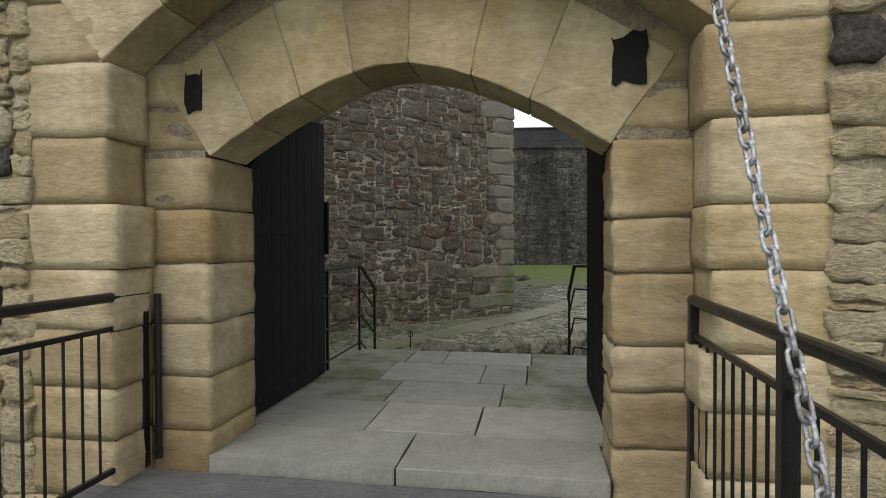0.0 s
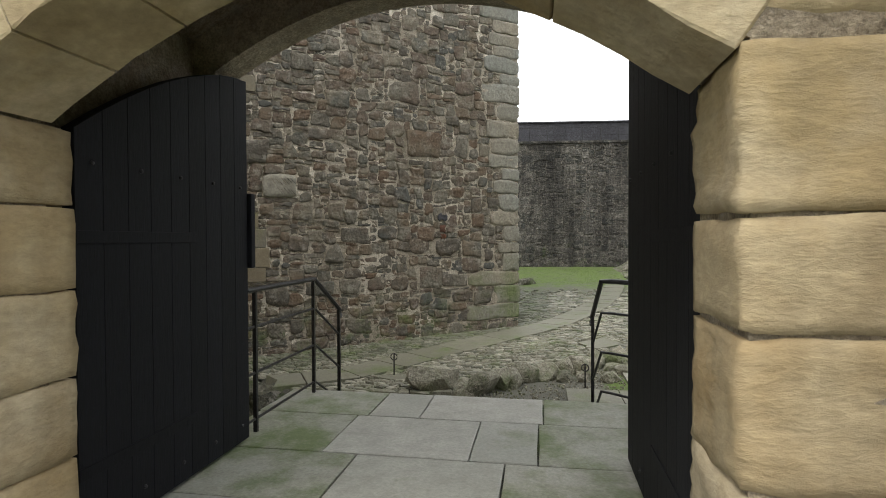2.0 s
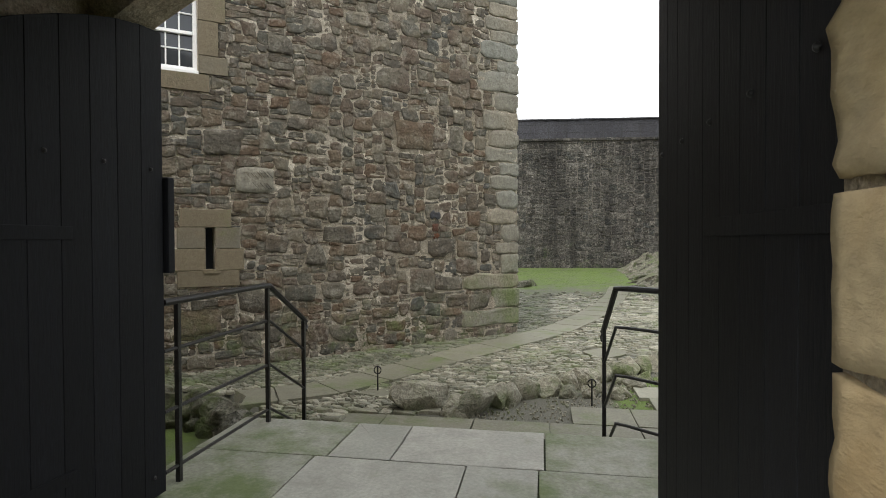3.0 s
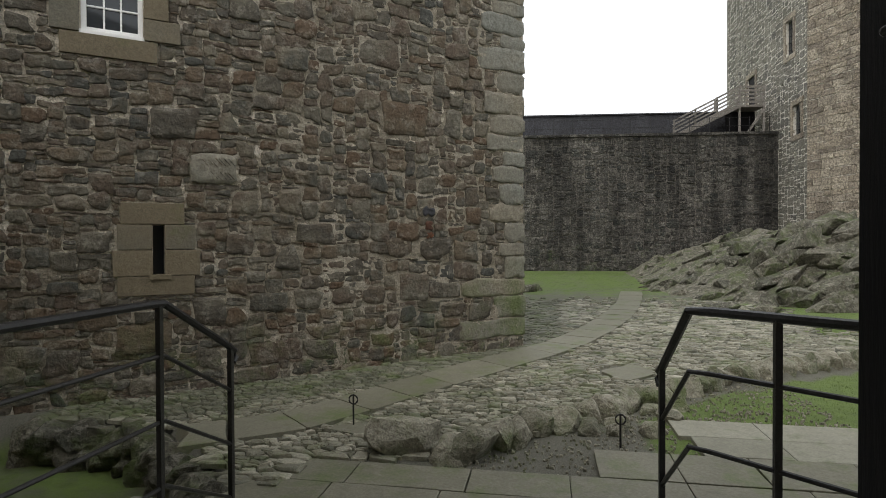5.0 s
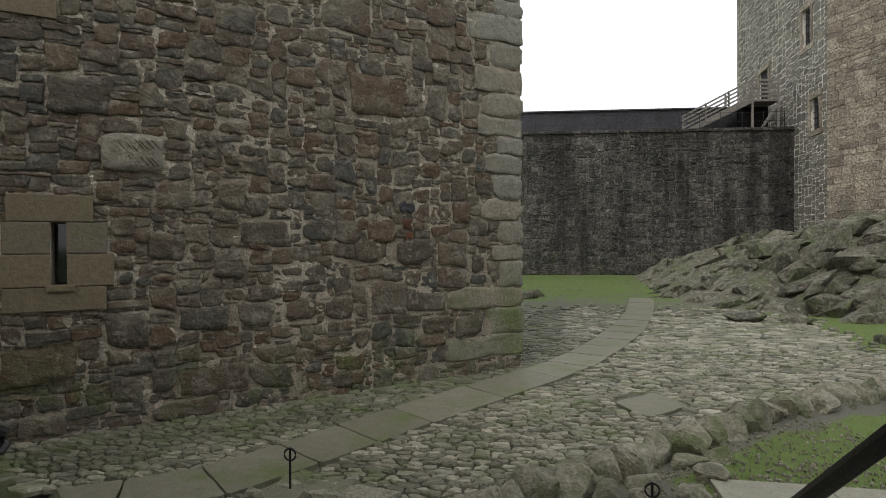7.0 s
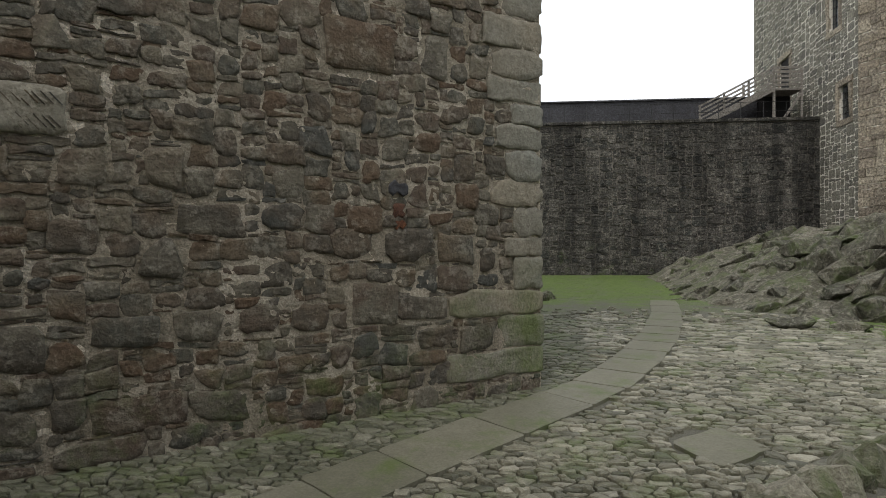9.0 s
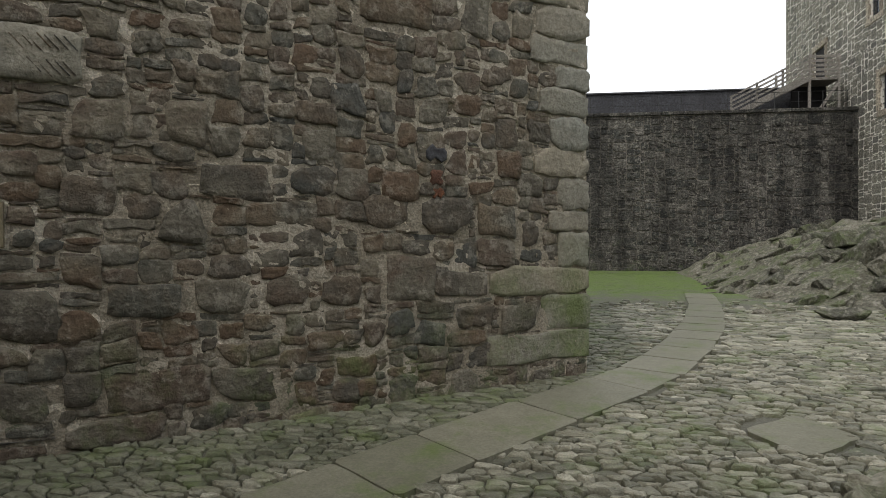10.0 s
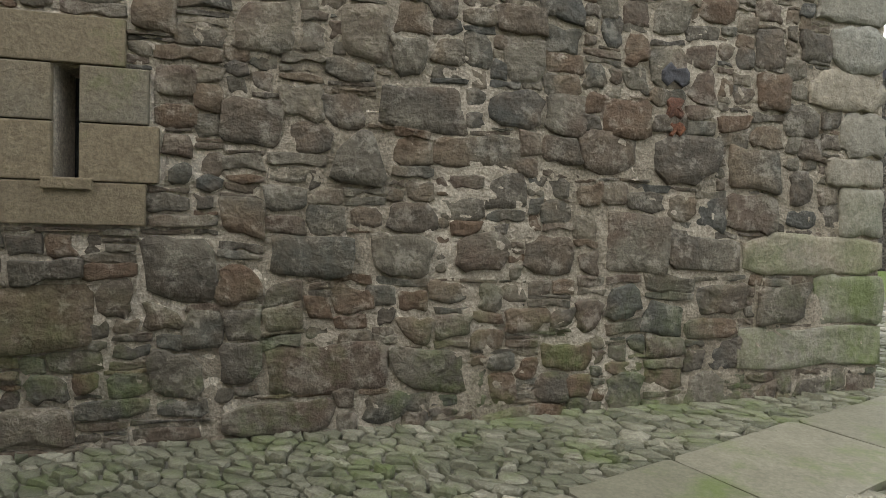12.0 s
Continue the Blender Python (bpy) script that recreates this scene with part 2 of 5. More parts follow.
def bar(points, radius, sides=8, square=False, bm=None):
    """A rod along a line of points."""
    bm = bm or bmesh.new()
    pts = [Vector(p) for p in points]
    rings = []
    k = 4 if square else sides
    for i, p in enumerate(pts):
        d = (pts[min(i + 1, len(pts) - 1)] - pts[max(i - 1, 0)]).normalized()
        a = d.cross(Vector((0, 0, 1)))
        if a.length < 0.1:
            a = Vector((1, 0, 0))
        a.normalize()
        c = a.cross(d)
        off = math.pi / 4 if square else 0
        rr = radius * (1.41 if square else 1)
        rings.append([bm.verts.new(p + rr * (math.cos(off + 2 * math.pi * j / k) * a + math.sin(off + 2 * math.pi * j / k) * c)) for j in range(k)])
    for r0, r1 in zip(rings, rings[1:]):
        for j in range(k):
            bm.faces.new((r0[j], r0[(j + 1) % k], r1[(j + 1) % k], r1[j]))
    bm.faces.new(rings[0][::-1])
    bm.faces.new(rings[-1])
    return bm


def power_cells(sites, bounds, aspect):
    """Rubble pattern: the power diagram of sites (u, v, r), stretched along u. Gives a polygon a site."""
    P = np.array([(u / aspect, v, r) for u, v, r in sites])
    u0, u1, v0, v1 = bounds
    u0, u1 = u0 / aspect, u1 / aspect
    size = max(0.02, float(P[:, 2].max()) * 2.2)
    grid = {}
    for i, (a, b, r) in enumerate(P):
        grid.setdefault((int(a // size), int(b // size)), []).append(i)
    out = []
    for i, (a, b, r) in enumerate(P):
        poly = [(u0, v0), (u1, v0), (u1, v1), (u0, v1)]
        gx, gy = int(a // size), int(b // size)
        near = [j for dx in (-1, 0, 1) for dy in (-1, 0, 1) for j in grid.get((gx + dx, gy + dy), ()) if j != i]
        reach = size
        poly = [(max(u0, a - reach), max(v0, b - reach)), (min(u1, a + reach), max(v0, b - reach)), (min(u1, a + reach), min(v1, b + reach)), (max(u0, a - reach), min(v1, b + reach))]
        near.sort(key=lambda j: (P[j, 0] - a) ** 2 + (P[j, 1] - b) ** 2)
        for j in near[:26]:
            nx, ny = P[j, 0] - a, P[j, 1] - b
            dd = nx * nx + ny * ny
            if dd < 1e-9:
                continue
            c = (dd + r * r - P[j, 2] ** 2) / 2
            dist = [(x - a) * nx + (y - b) * ny - c for x, y in poly]
            if max(dist) <= 0:
                continue
            res = []
            for k in range(len(poly)):
                p, q, dp, dq = poly[k], poly[(k + 1) % len(poly)], dist[k], dist[(k + 1) % len(poly)]
                if dp <= 0:
                    res.append(p)
                if dp * dq < 0:
                    s = dp / (dp - dq)
                    res.append((p[0] + s * (q[0] - p[0]), p[1] + s * (q[1] - p[1])))
            poly = res
            if len(poly) < 3:
                break
        out.append([(x * aspect, y) for x, y in poly] if len(poly) >= 3 else None)
    return out


def scatter(bounds, radii, aspect, r, fixed=(), spread=0.92):
    """Throws stones of falling size into a field until no room is left; radii: (radius, tries)."""
    u0, u1, v0, v1 = bounds
    placed = list(fixed)
    size = max([q for q, _ in radii] + [q[2] for q in fixed]) * 2
    grid = {}
    for q in placed:
        grid.setdefault((int(q[0] / aspect // size), int(q[1] // size)), []).append(q)
    for rad, tries in radii:
        for _ in range(tries):
            u, v, s = r.uniform(u0, u1), r.uniform(v0, v1), rad * r.uniform(0.85, 1.15)
            gx, gy = int(u / aspect // size), int(v // size)
            ok = True
            for dx in (-1, 0, 1):
                for dy in (-1, 0, 1):
                    for q in grid.get((gx + dx, gy + dy), ()):
                        if ((u - q[0]) / aspect) ** 2 + (v - q[1]) ** 2 < (spread * (s + q[2])) ** 2:
                            ok = False
                            break
                    if not ok:
                        break
                if not ok:
                    break
            if ok:
                placed.append((u, v, s))
                grid.setdefault((gx, gy), []).append((u, v, s))
    return placed


def outline(poly, count, r, wobble, cut=0.22):
    """A polygon with its corners chipped off and its long edges broken by small kinks."""
    per = sum(math.dist(poly[i], poly[(i + 1) % len(poly)]) for i in range(len(poly)))
    if per < 1e-3:
        return None
    keep = [p for i, p in enumerate(poly) if math.dist(p, poly[(i + 1) % len(poly)]) > 0.02 * per]
    if len(keep) < 3:
        return None
    pts = []
    for i, p in enumerate(keep):
        for q in (keep[i - 1], keep[(i + 1) % len(keep)]):
            c = cut * r.uniform(0.5, 1.5)
            pts.append((p[0] + c * (q[0] - p[0]), p[1] + c * (q[1] - p[1])))
    while len(pts) < count:
        gaps = [math.dist(pts[i], pts[(i + 1) % len(pts)]) for i in range(len(pts))]
        i = max(range(len(pts)), key=lambda q: gaps[q])
        p, q = pts[i], pts[(i + 1) % len(pts)]
        k, w = r.uniform(0.4, 0.6), r.uniform(-wobble, wobble) * 1.6
        g = max(1e-6, gaps[i])
        pts.insert(i + 1, (p[0] + k * (q[0] - p[0]) - w * (q[1] - p[1]) / g, p[1] + k * (q[1] - p[1]) + w * (q[0] - p[0]) / g))
    return pts


def stone_mesh(poly, at, r, gap=0.012, height=0.03, sink=0.03, count=10, wobble=0.006, dome=0.78, cut=0.22, bumpy=0.35, edge=0.6):
    """Vertices and faces of one stone: its outline set back from the joints, a rounded edge and an uneven face. at(u, v, n) places it."""
    ol = outline(poly, count, r, wobble, cut)
    if ol is None:
        return None
    count = len(ol)
    cu, cv = sum(p[0] for p in ol) / count, sum(p[1] for p in ol) / count
    mean = sum(math.dist(p, (cu, cv)) for p in ol) / count
    if mean < gap * 1.6:
        return None
    verts, h = [], height * r.uniform(0.7, 1.3)
    tilt = (r.uniform(-0.25, 0.25) * h / mean, r.uniform(-0.25, 0.25) * h / mean)
    for ring, (shrink, n) in enumerate(((1, -sink), (1, h * edge), (dome, h))):
        for p in ol:
            d = max(1e-6, math.dist(p, (cu, cv)))
            s = shrink * max(0.25, (d - gap) / d)
            u, v = cu + s * (p[0] - cu), cv + s * (p[1] - cv)
            k = n if ring == 0 else n + r.uniform(-bumpy, bumpy) * h * 0.6 + tilt[0] * (u - cu) + tilt[1] * (v - cv)
            verts.append(at(u, v, k))
    verts.append(at(cu, cv, h * r.uniform(0.9, 1.15)))
    faces = []
    for ring in (0, 1):
        for k in range(count):
            a, b = ring * count + k, ring * count + (k + 1) % count
            faces.append((a, b, b + count, a + count))
    top = 2 * count
    faces += [(top + k, top + (k + 1) % count, 3 * count) for k in range(count)]
    return verts, faces


def join(pieces):
    verts, faces = [], []
    for v, f in pieces:
        o = len(verts)
        verts += v
        faces += [tuple(i + o for i in q) for q in f]
    return verts, faces


def lay(name, stones, mat, parent, near=None, label="", rest_label="", round_=False):
    """Stones: (centre, mesh). Up to 300 where near(centre) holds become objects of their own, the rest one joined part."""
    single, rest = [], []
    for c, s in stones:
        if s is None:
            continue
        (single if near and near(c) and len(single) < 300 else rest).append(s)
    for v, f in single:
        part(name, mesh_data(name, v, f, mat, round_), mat, parent, label)
    if rest:
        v, f = join(rest)
        tagged(part(name + "_field", mesh_data(name + "_field", v, f, mat, round_), mat, parent, rest_label or label), kind="stuff")


def plane_at(o, u, n):
    """Coordinates on an upright wall: along u from o, up, and out along n."""
    o, u, n = Vector(o), Vector(u), Vector(n)
    return lambda a, b, c: o + u * a + Vector((0, 0, b)) + n * c


def centre(poly):
    return sum(p[0] for p in poly) / len(poly), sum(p[1] for p in poly) / len(poly)


def rect(u0, u1, v0, v1):
    return [(u0, v0), (u1, v0), (u1, v1), (u0, v1)]


def worn_stone(poly, at, rr, gap, height, sink=0.03, count=11, ragged=0.014):
    """One rubble stone: ragged outline, rounded shoulder and a slightly hollow face."""
    ol = outline(poly, count, rr, ragged, rr.uniform(0.04, 0.24))
    if ol is None:
        return None
    n = len(ol)
    cu, cv = sum(p[0] for p in ol) / n, sum(p[1] for p in ol) / n
    least = min(math.dist(p, (cu, cv)) for p in ol)
    inset = min(rr.uniform(0.004, 0.012), 0.3 * least)
    seed, lean = rr.uniform(0, 90), (rr.uniform(-0.05, 0.05), rr.uniform(-0.05, 0.05))
    verts = []
    for step, k in ((0, -sink), (0, 0.6 * height), (inset, 0.97 * height), (0.5 * least + inset, height)):
        for p in ol:
            d = max(1e-6, math.dist(p, (cu, cv)))
            f = max(0.2, (d - gap - step) / d)
            u, v = cu + f * (p[0] - cu), cv + f * (p[1] - cv)
            rough = 0 if k < 0 else 0.5 * height * noise.noise((u * 9, v * 14, seed)) + lean[0] * (u - cu) + lean[1] * (v - cv)
            verts.append(at(u, v, k + rough))
    verts.append(at(cu, cv, height * rr.uniform(0.85, 1.1)))
    faces = [(q * n + k, q * n + (k + 1) % n, (q + 1) * n + (k + 1) % n, (q + 1) * n + k) for q in range(3) for k in range(n)]
    faces += [(3 * n + k, 3 * n + (k + 1) % n, 4 * n) for k in range(n)]
    return verts, faces


def pack_stones(bounds, taken, rr, cell=0.03, slaty=99.0):
    """Fills a wall from the foot up with roughly level stones of mixed size, round the places already taken."""
    u0, u1, v0, v1 = bounds
    nu, nv = int((u1 - u0) / cell), int((v1 - v0) / cell)
    full = np.zeros((nv, nu), bool)
    for a, b, c, d in taken:
        full[max(0, round((c - v0) / cell)):max(0, round((d - v0) / cell)), max(0, round((a - u0) / cell)):max(0, round((b - u0) / cell))] = True
    out = []
    for j in range(nv):
        i = 0
        while i < nu:
            if full[j, i]:
                i += 1
                continue
            run = i
            while run < nu and not full[j, run] and run - i < 24:
                run += 1
            run -= i
            west = u0 + i * cell > slaty
            kind = rr.random()
            if kind < (0.26 if west else 0.40):
                w, h = rr.randint(7, 14), rr.randint(6, 10)
            elif kind < 0.68:
                w, h = rr.randint(6, 15 if west else 12), rr.randint(3, 5)
            else:
                w, h = rr.randint(5, 15 if west else 11), rr.randint(1, 2)
            if run - w < 4:
                w = run
            w = min(w, run)
            h = min(h, max(2, w))
            h = min(h, nv - j)
            k = 1
            while k < h and not full[j + k, i:i + w].any():
                k += 1
            full[j:j + k, i:i + w] = True
            if w > 2 and w * k > 3 or (w > 5 and rr.random() < 0.6):
                out.append((u0 + i * cell, u0 + (i + w) * cell, v0 + j * cell, v0 + (j + k) * cell))
            i += w
    return out


# ---- the ground ----
PLATFORM, DECK_Z = 0.48, 0.40
KERB_LINE = [(-1.75, 9.15), (-0.9, 9.55), (-0.2, 10.4), (0.55, 11.15), (2.05, 12.6), (3.0, 13.4), (4.4, 14.35), (9.0, 16.2)]


def kerb_y(x):
    return float(np.interp(x, [p[0] for p in KERB_LINE], [p[1] for p in KERB_LINE]))


def smooth(t):
    t = min(1.0, max(0.0, t))
    return t * t * (3 - 2 * t)


def pit_edge(x):
    """Where the sunken strip at the foot of the gatehouse wall ends, west of the steps."""
    return float(np.interp(x, [-12, -5.0, -4.4, -3.6, -3.0, -2.6], [9.2, 9.9, 9.75, 9.1, 8.7, 8.2]))


def rock_height(x, y):
    a = smooth((x - 2.6 - 0.25 * max(0.0, 26 - y)) / 7.5)
    b = smooth((y - 20.4 + 0.12 * (x - 4.5)) / 4.2)
    return 2.5 * (0.25 * min(a * 3, 1) + 0.75 * a) * b * (1 - 0.22 * smooth((y - 25) / 5))


def base_z(x, y):
    z = float(np.interp(y, [8.5, 11, 12.5, 14.4, 19, 26, 34, 60], [-0.2, -0.17, -0.12, -0.05, 0.0, 0.12, 0.35, 0.35]))
    if y < kerb_y(x) and x > -1.75:
        z = min(z, -0.22)
    if x < -2.5 and y < pit_edge(x):
        z = -0.62
    if y < 3.9:
        z = -2.2
    return z


def ground_z(x, y):
    return base_z(x, y)


def grass_cover(x, y):
    c = 0.0
    if y > 19:
        c = max(c, smooth((y - 19) / 8) * 0.62)
    if y < kerb_y(x) - 0.45 and x > 0.8 and y > 8:
        c = max(c, 0.95)
    if 4.6 < x and kerb_y(x) + 0.6 < y < 22:
        c = max(c, smooth((x - 4.4) / 1.2) * 0.75)
    if x < -2.5 and y < pit_edge(x):
        c = 0.6
    if y < 2:
        c = 0.7
    return c


def build_ground():
    xs = [-2500, -400, -80, -30] + [-14 + 0.25 * i for i in range(145)] + [30, 80, 400, 2500]
    ys = [-2500, -400, -80, -20] + [-6 + 0.25 * i for i in range(217)] + [60, 120, 500, 2500]
    verts, cover = [], []
    for y in ys:
        for x in xs:
            verts.append((x, y, ground_z(x, y) - 0.014 + 0.008 * noise.noise((x * 1.1, y * 1.1, 0))))
            cover.append(grass_cover(x, y))
    w = len(xs)
    faces = [(j * w + i, j * w + i + 1, (j + 1) * w + i + 1, (j + 1) * w + i) for j in range(len(ys) - 1) for i in range(w - 1)]
    me = mesh_data("ground", verts, faces, GROUND)
    me.attributes.new("grass_cover", "FLOAT", "POINT").data.foreach_set("value", cover)
    return tagged(new("ground", me), "courtyard ground of damp gravel, earth and short moss-green grass", "ground", kind="structure")


ground = build_ground()

# ---- the gatehouse wall ----
GX, HALF, FACE, OUT, BACK = -0.83, 1.26, 3.36, 3.0, 5.55


def arch_z(dx, spring, rise, half, power=1.6):
    return spring + rise * (1 - min(1.0, abs(dx) / half) ** power)


def inner_arch(x):
    return arch_z(x - GX, 2.42, 0.54, HALF)


def outer_arch(x):
    return arch_z(x - GX, 2.95, 0.78, 1.74, 1.8)


def wall_with_arch(name, y0, y1, left, right, bottom, top, half, curve, mat, label):
    """A wall of thickness y0..y1 with an arched opening right through it."""
    verts, faces = [], []
    xs = [GX - half + 2 * half * i / 32 for i in range(33)]
    prof = [(left, bottom), (GX - half, bottom)] + [(x, curve(x)) for x in xs] + [(GX + half, bottom), (right, bottom), (right, top)] + [(x, top) for x in xs[::-1]] + [(left, top)]
    n = len(prof)
    bm = bmesh.new()
    f = [bm.verts.new((x, y0, z)) for x, z in prof]
    b = [bm.verts.new((x, y1, z)) for x, z in prof]
    for i in range(n):
        bm.faces.new((f[i], f[(i + 1) % n], b[(i + 1) % n], b[i]))
    tops = lambda i: 38 + (32 - i)
    for s in (f, b):
        bm.faces.new([s[0], s[1], s[2], s[tops(0)], s[n - 1]])
        bm.faces.new([s[34], s[35], s[36], s[37], s[tops(32)]])
        for i in range(32):
            bm.faces.new([s[2 + i], s[3 + i], s[tops(i + 1)], s[tops(i)]])
    return tagged(part(name, bm, mat, None, label), category="wall", kind="structure")


wall_gate = wall_with_arch("wall_gate", FACE - 0.003, 3.82, -16, 24, -2.4, 7.0, HALF + 0.035, lambda x: inner_arch(x) + 0.035, GATEMORTAR, "gatehouse wall of warm sandstone with a pointed archway")
wall_mid = wall_with_arch("wall_gate_passage", 3.825, 5.29, -16, 24, -2.4, 7.0, HALF + 0.32, lambda x: arch_z(x - GX, 3.3, 0.6, HALF + 0.32), GATEMORTAR, "walls and vault of the short passage behind the gate arch")
wall_back = wall_with_arch("wall_gate_inner", 5.295, BACK, -16, 24, -2.4, 7.0, HALF + 0.17, lambda x: arch_z(x - GX, 3.08, 0.45, HALF + 0.17, 2.0), GATEMORTAR, "inner face of the gatehouse wall with a low rear arch")
wall_front = wall_with_arch("wall_gate_front", OUT + 0.002, FACE - 0.004, -16, 24, -2.4, 7.0, 1.74, lambda x: outer_arch(x) + 0.03, GATEMORTAR, "outer face of the gatehouse wall, mortared rubble round a wide arch")

front = plane_at((0, FACE, 0), (1, 0, 0), (0, -1, 0))
outer = plane_at((0, OUT, 0), (1, 0, 0), (0, -1, 0))
r = random.Random(11)


def voussoirs(curve, half, joints, tall, place, sink, parent, label, skip=()):
    ds = [f * half for f in joints]

    def ray(d):
        lean = d / half * 0.62
        return math.sin(lean), math.cos(lean)
    for a, b in zip(ds, ds[1:]):
        low = [(GX + a + (b - a) * k / 2, curve(GX + a + (b - a) * k / 2)) for k in range(3)]
        (sa, ca), (sb, cb) = ray(a), ray(b)
        poly = low + [(low[-1][0] + tall * sb, low[-1][1] + tall * cb), (low[0][0] + tall * sa, low[0][1] + tall * ca)]
        s = stone_mesh(poly, place, r, 0.004, 0.010, sink, 22, 0.004, 0.97, 0.02, 0.5)
        if s:
            part("voussoir", mesh_data("voussoir", *s, SAND, False), SAND, parent, label)


voussoirs(inner_arch, HALF, (-1, -0.75, -0.5, -0.226, 0.048, 0.353, 0.63, 1), 0.62, front, 0.455, wall_gate, "")
voussoirs(outer_arch, 1.74, (-1, -0.76, -0.5, -0.27, 0.02, 0.28, 0.52, 0.77, 1), 0.55, outer, 0.34, wall_front, "")


def worn_block(x0, x1, y0, y1, z0, z1, rr, worn=0.008, rad=0.012, step=0.06):
    """A dressed block with rounded arrises, its faces hollowed along the bedding."""
    lo, hi = Vector((x0, y0, z0)), Vector((x1, y1, z1))
    n = [max(3, int((b - a) / step)) for a, b in zip(lo, hi)]
    seed = rr.uniform(0, 50)
    index, verts, faces = {}, [], []

    def vert(i, j, k):
        if (i, j, k) not in index:
            p = Vector([a + (b - a) * q / m for a, b, q, m in zip(lo, hi, (i, j, k), n)])
            core = Vector([min(max(c, a + rad), b - rad) for c, a, b in zip(p, lo, hi)])
            out = (p - core)
            out = out.normalized() if out.length > 1e-6 else Vector((0, 0, 1))
            a = noise.noise((p.x * 2.3 + seed, p.y * 2.3, p.z * 8)) + 0.7 * noise.noise((p.x * 6, p.y * 6 + seed, p.z * 19))
            sharp = 0.5 + 0.5 * noise.noise((p.x * 1.4, p.y * 1.4 + seed, p.z * 2))
            index[i, j, k] = len(verts)
            verts.append(core + out * (rad + worn * ((a - 0.1) * (0.4 + 1.2 * sharp) - 1.6 * max(0.0, noise.noise((p.x * 3 + seed, p.y * 3, p.z * 13)) - 0.3))))
        return index[i, j, k]
    for axis in range(3):
        u, v = (axis + 1) % 3, (axis + 2) % 3
        for end in (0, n[axis]):
            for a in range(n[u]):
                for b in range(n[v]):
                    q = []
                    for da, db in ((0, 0), (1, 0), (1, 1), (0, 1)):
                        c = [0, 0, 0]
                        c[axis], c[u], c[v] = end, a + da, b + db
                        q.append(vert(*c))
                    faces.append(q if end else q[::-1])
    return verts, faces


def ashlar(x0, x1, y, sink, zs, parent, jitter=0.0, mat=SAND, name="ashlar_block", worn=0.007):
    """A stack of blocks; y is the face they stand in."""
    for z0, z1 in zip(zs, zs[1:]):
        a, b = x0 - r.uniform(0.2, 1) * jitter, x1 + r.uniform(0.2, 1) * jitter
        s = worn_block(a + 0.003, b - 0.003, y - r.uniform(0.008, 0.014) - 0.9 * max(0.0, worn - 0.008), y + sink, z0 + 0.001, z1 - 0.001, r, worn, 0.008 + worn * 0.4, 0.06 if worn < 0.014 else 0.04)
        part(name, mesh_data(name, *s, mat), mat, parent)


JAMB = [0.3, 0.62, 0.98, 1.33, 1.72, 2.08, 2.42]
ashlar(-2.6, GX - HALF, FACE, 0.58, JAMB, wall_gate, worn=0.012)
ashlar(GX + HALF, 0.93, FACE, 0.455, [0.3, 0.66, 1.0, 1.26, 1.68, 2.0, 2.45], wall_gate, worn=0.02)
# blocks beside the voussoirs, round the two holes for the bridge chains
for a, b, c, d in ((-2.62, -2.11, 2.46, 2.74), (-2.62, -2.15, 2.74, 3.04), (0.45, 0.95, 2.49, 2.76), (0.5, 0.95, 2.76, 3.1)):
    part("ashlar_block", mesh_data("ashlar_block", *worn_block(a, b, FACE - 0.007, FACE + 0.3, c + 0.004, d - 0.004, r), SAND), SAND, wall_gate)
# no hole is cut: thin near-black plates stand for the shade inside
for cx, cz, w, h in ((-2.19, 2.84, 0.07, 0.15), (0.52, 2.9, 0.11, 0.16)):
    ol = [(cx + w * max(-0.8, min(0.8, 1.3 * math.cos(k * math.pi / 9))) * r.uniform(0.85, 1.3), cz + h * max(-0.85, min(0.85, 1.3 * math.sin(k * math.pi / 9))) * r.uniform(0.8, 1.25)) for k in range(18)]
    bm = bmesh.new()
    fr = [bm.verts.new((x, FACE - 0.026, z)) for x, z in ol]
    bk = [bm.verts.new((x, FACE + 0.02, z)) for x, z in ol]
    for k in range(18):
        bm.faces.new((fr[k], fr[(k + 1) % 18], bk[(k + 1) % 18], bk[k]))
    bm.faces.new(bk)
    bm.faces.new(fr)
    part("chain_hole", bm, DARK, wall_gate, "ragged near-black plate painting the shade of a hole worn in the stone")
ashlar(-3.1, -2.57, OUT, 0.34, [-0.9, -0.5, -0.1, 0.3, 0.66, 0.98, 1.33, 1.70, 2.10, 2.5, 2.95], wall_front, jitter=0.12)
ashlar(0.91, 1.38, OUT, 0.34, [-0.9, -0.5, -0.1, 0.3, 0.66, 1.0, 1.3, 1.72, 2.05, 2.48, 2.95], wall_front, jitter=0.12)


for a, b, c, d in ((-3.2, -2.58, 2.95, 3.32), (-3.1, -2.5, 3.32, 3.72), (0.92, 1.5, 2.95, 3.32), (0.86, 1.42, 3.32, 3.72)):
    part("ashlar_block", mesh_data("ashlar_block", *worn_block(a, b, OUT - 0.007, OUT + 0.3, c + 0.004, d - 0.004, r), SAND), SAND, wall_front)


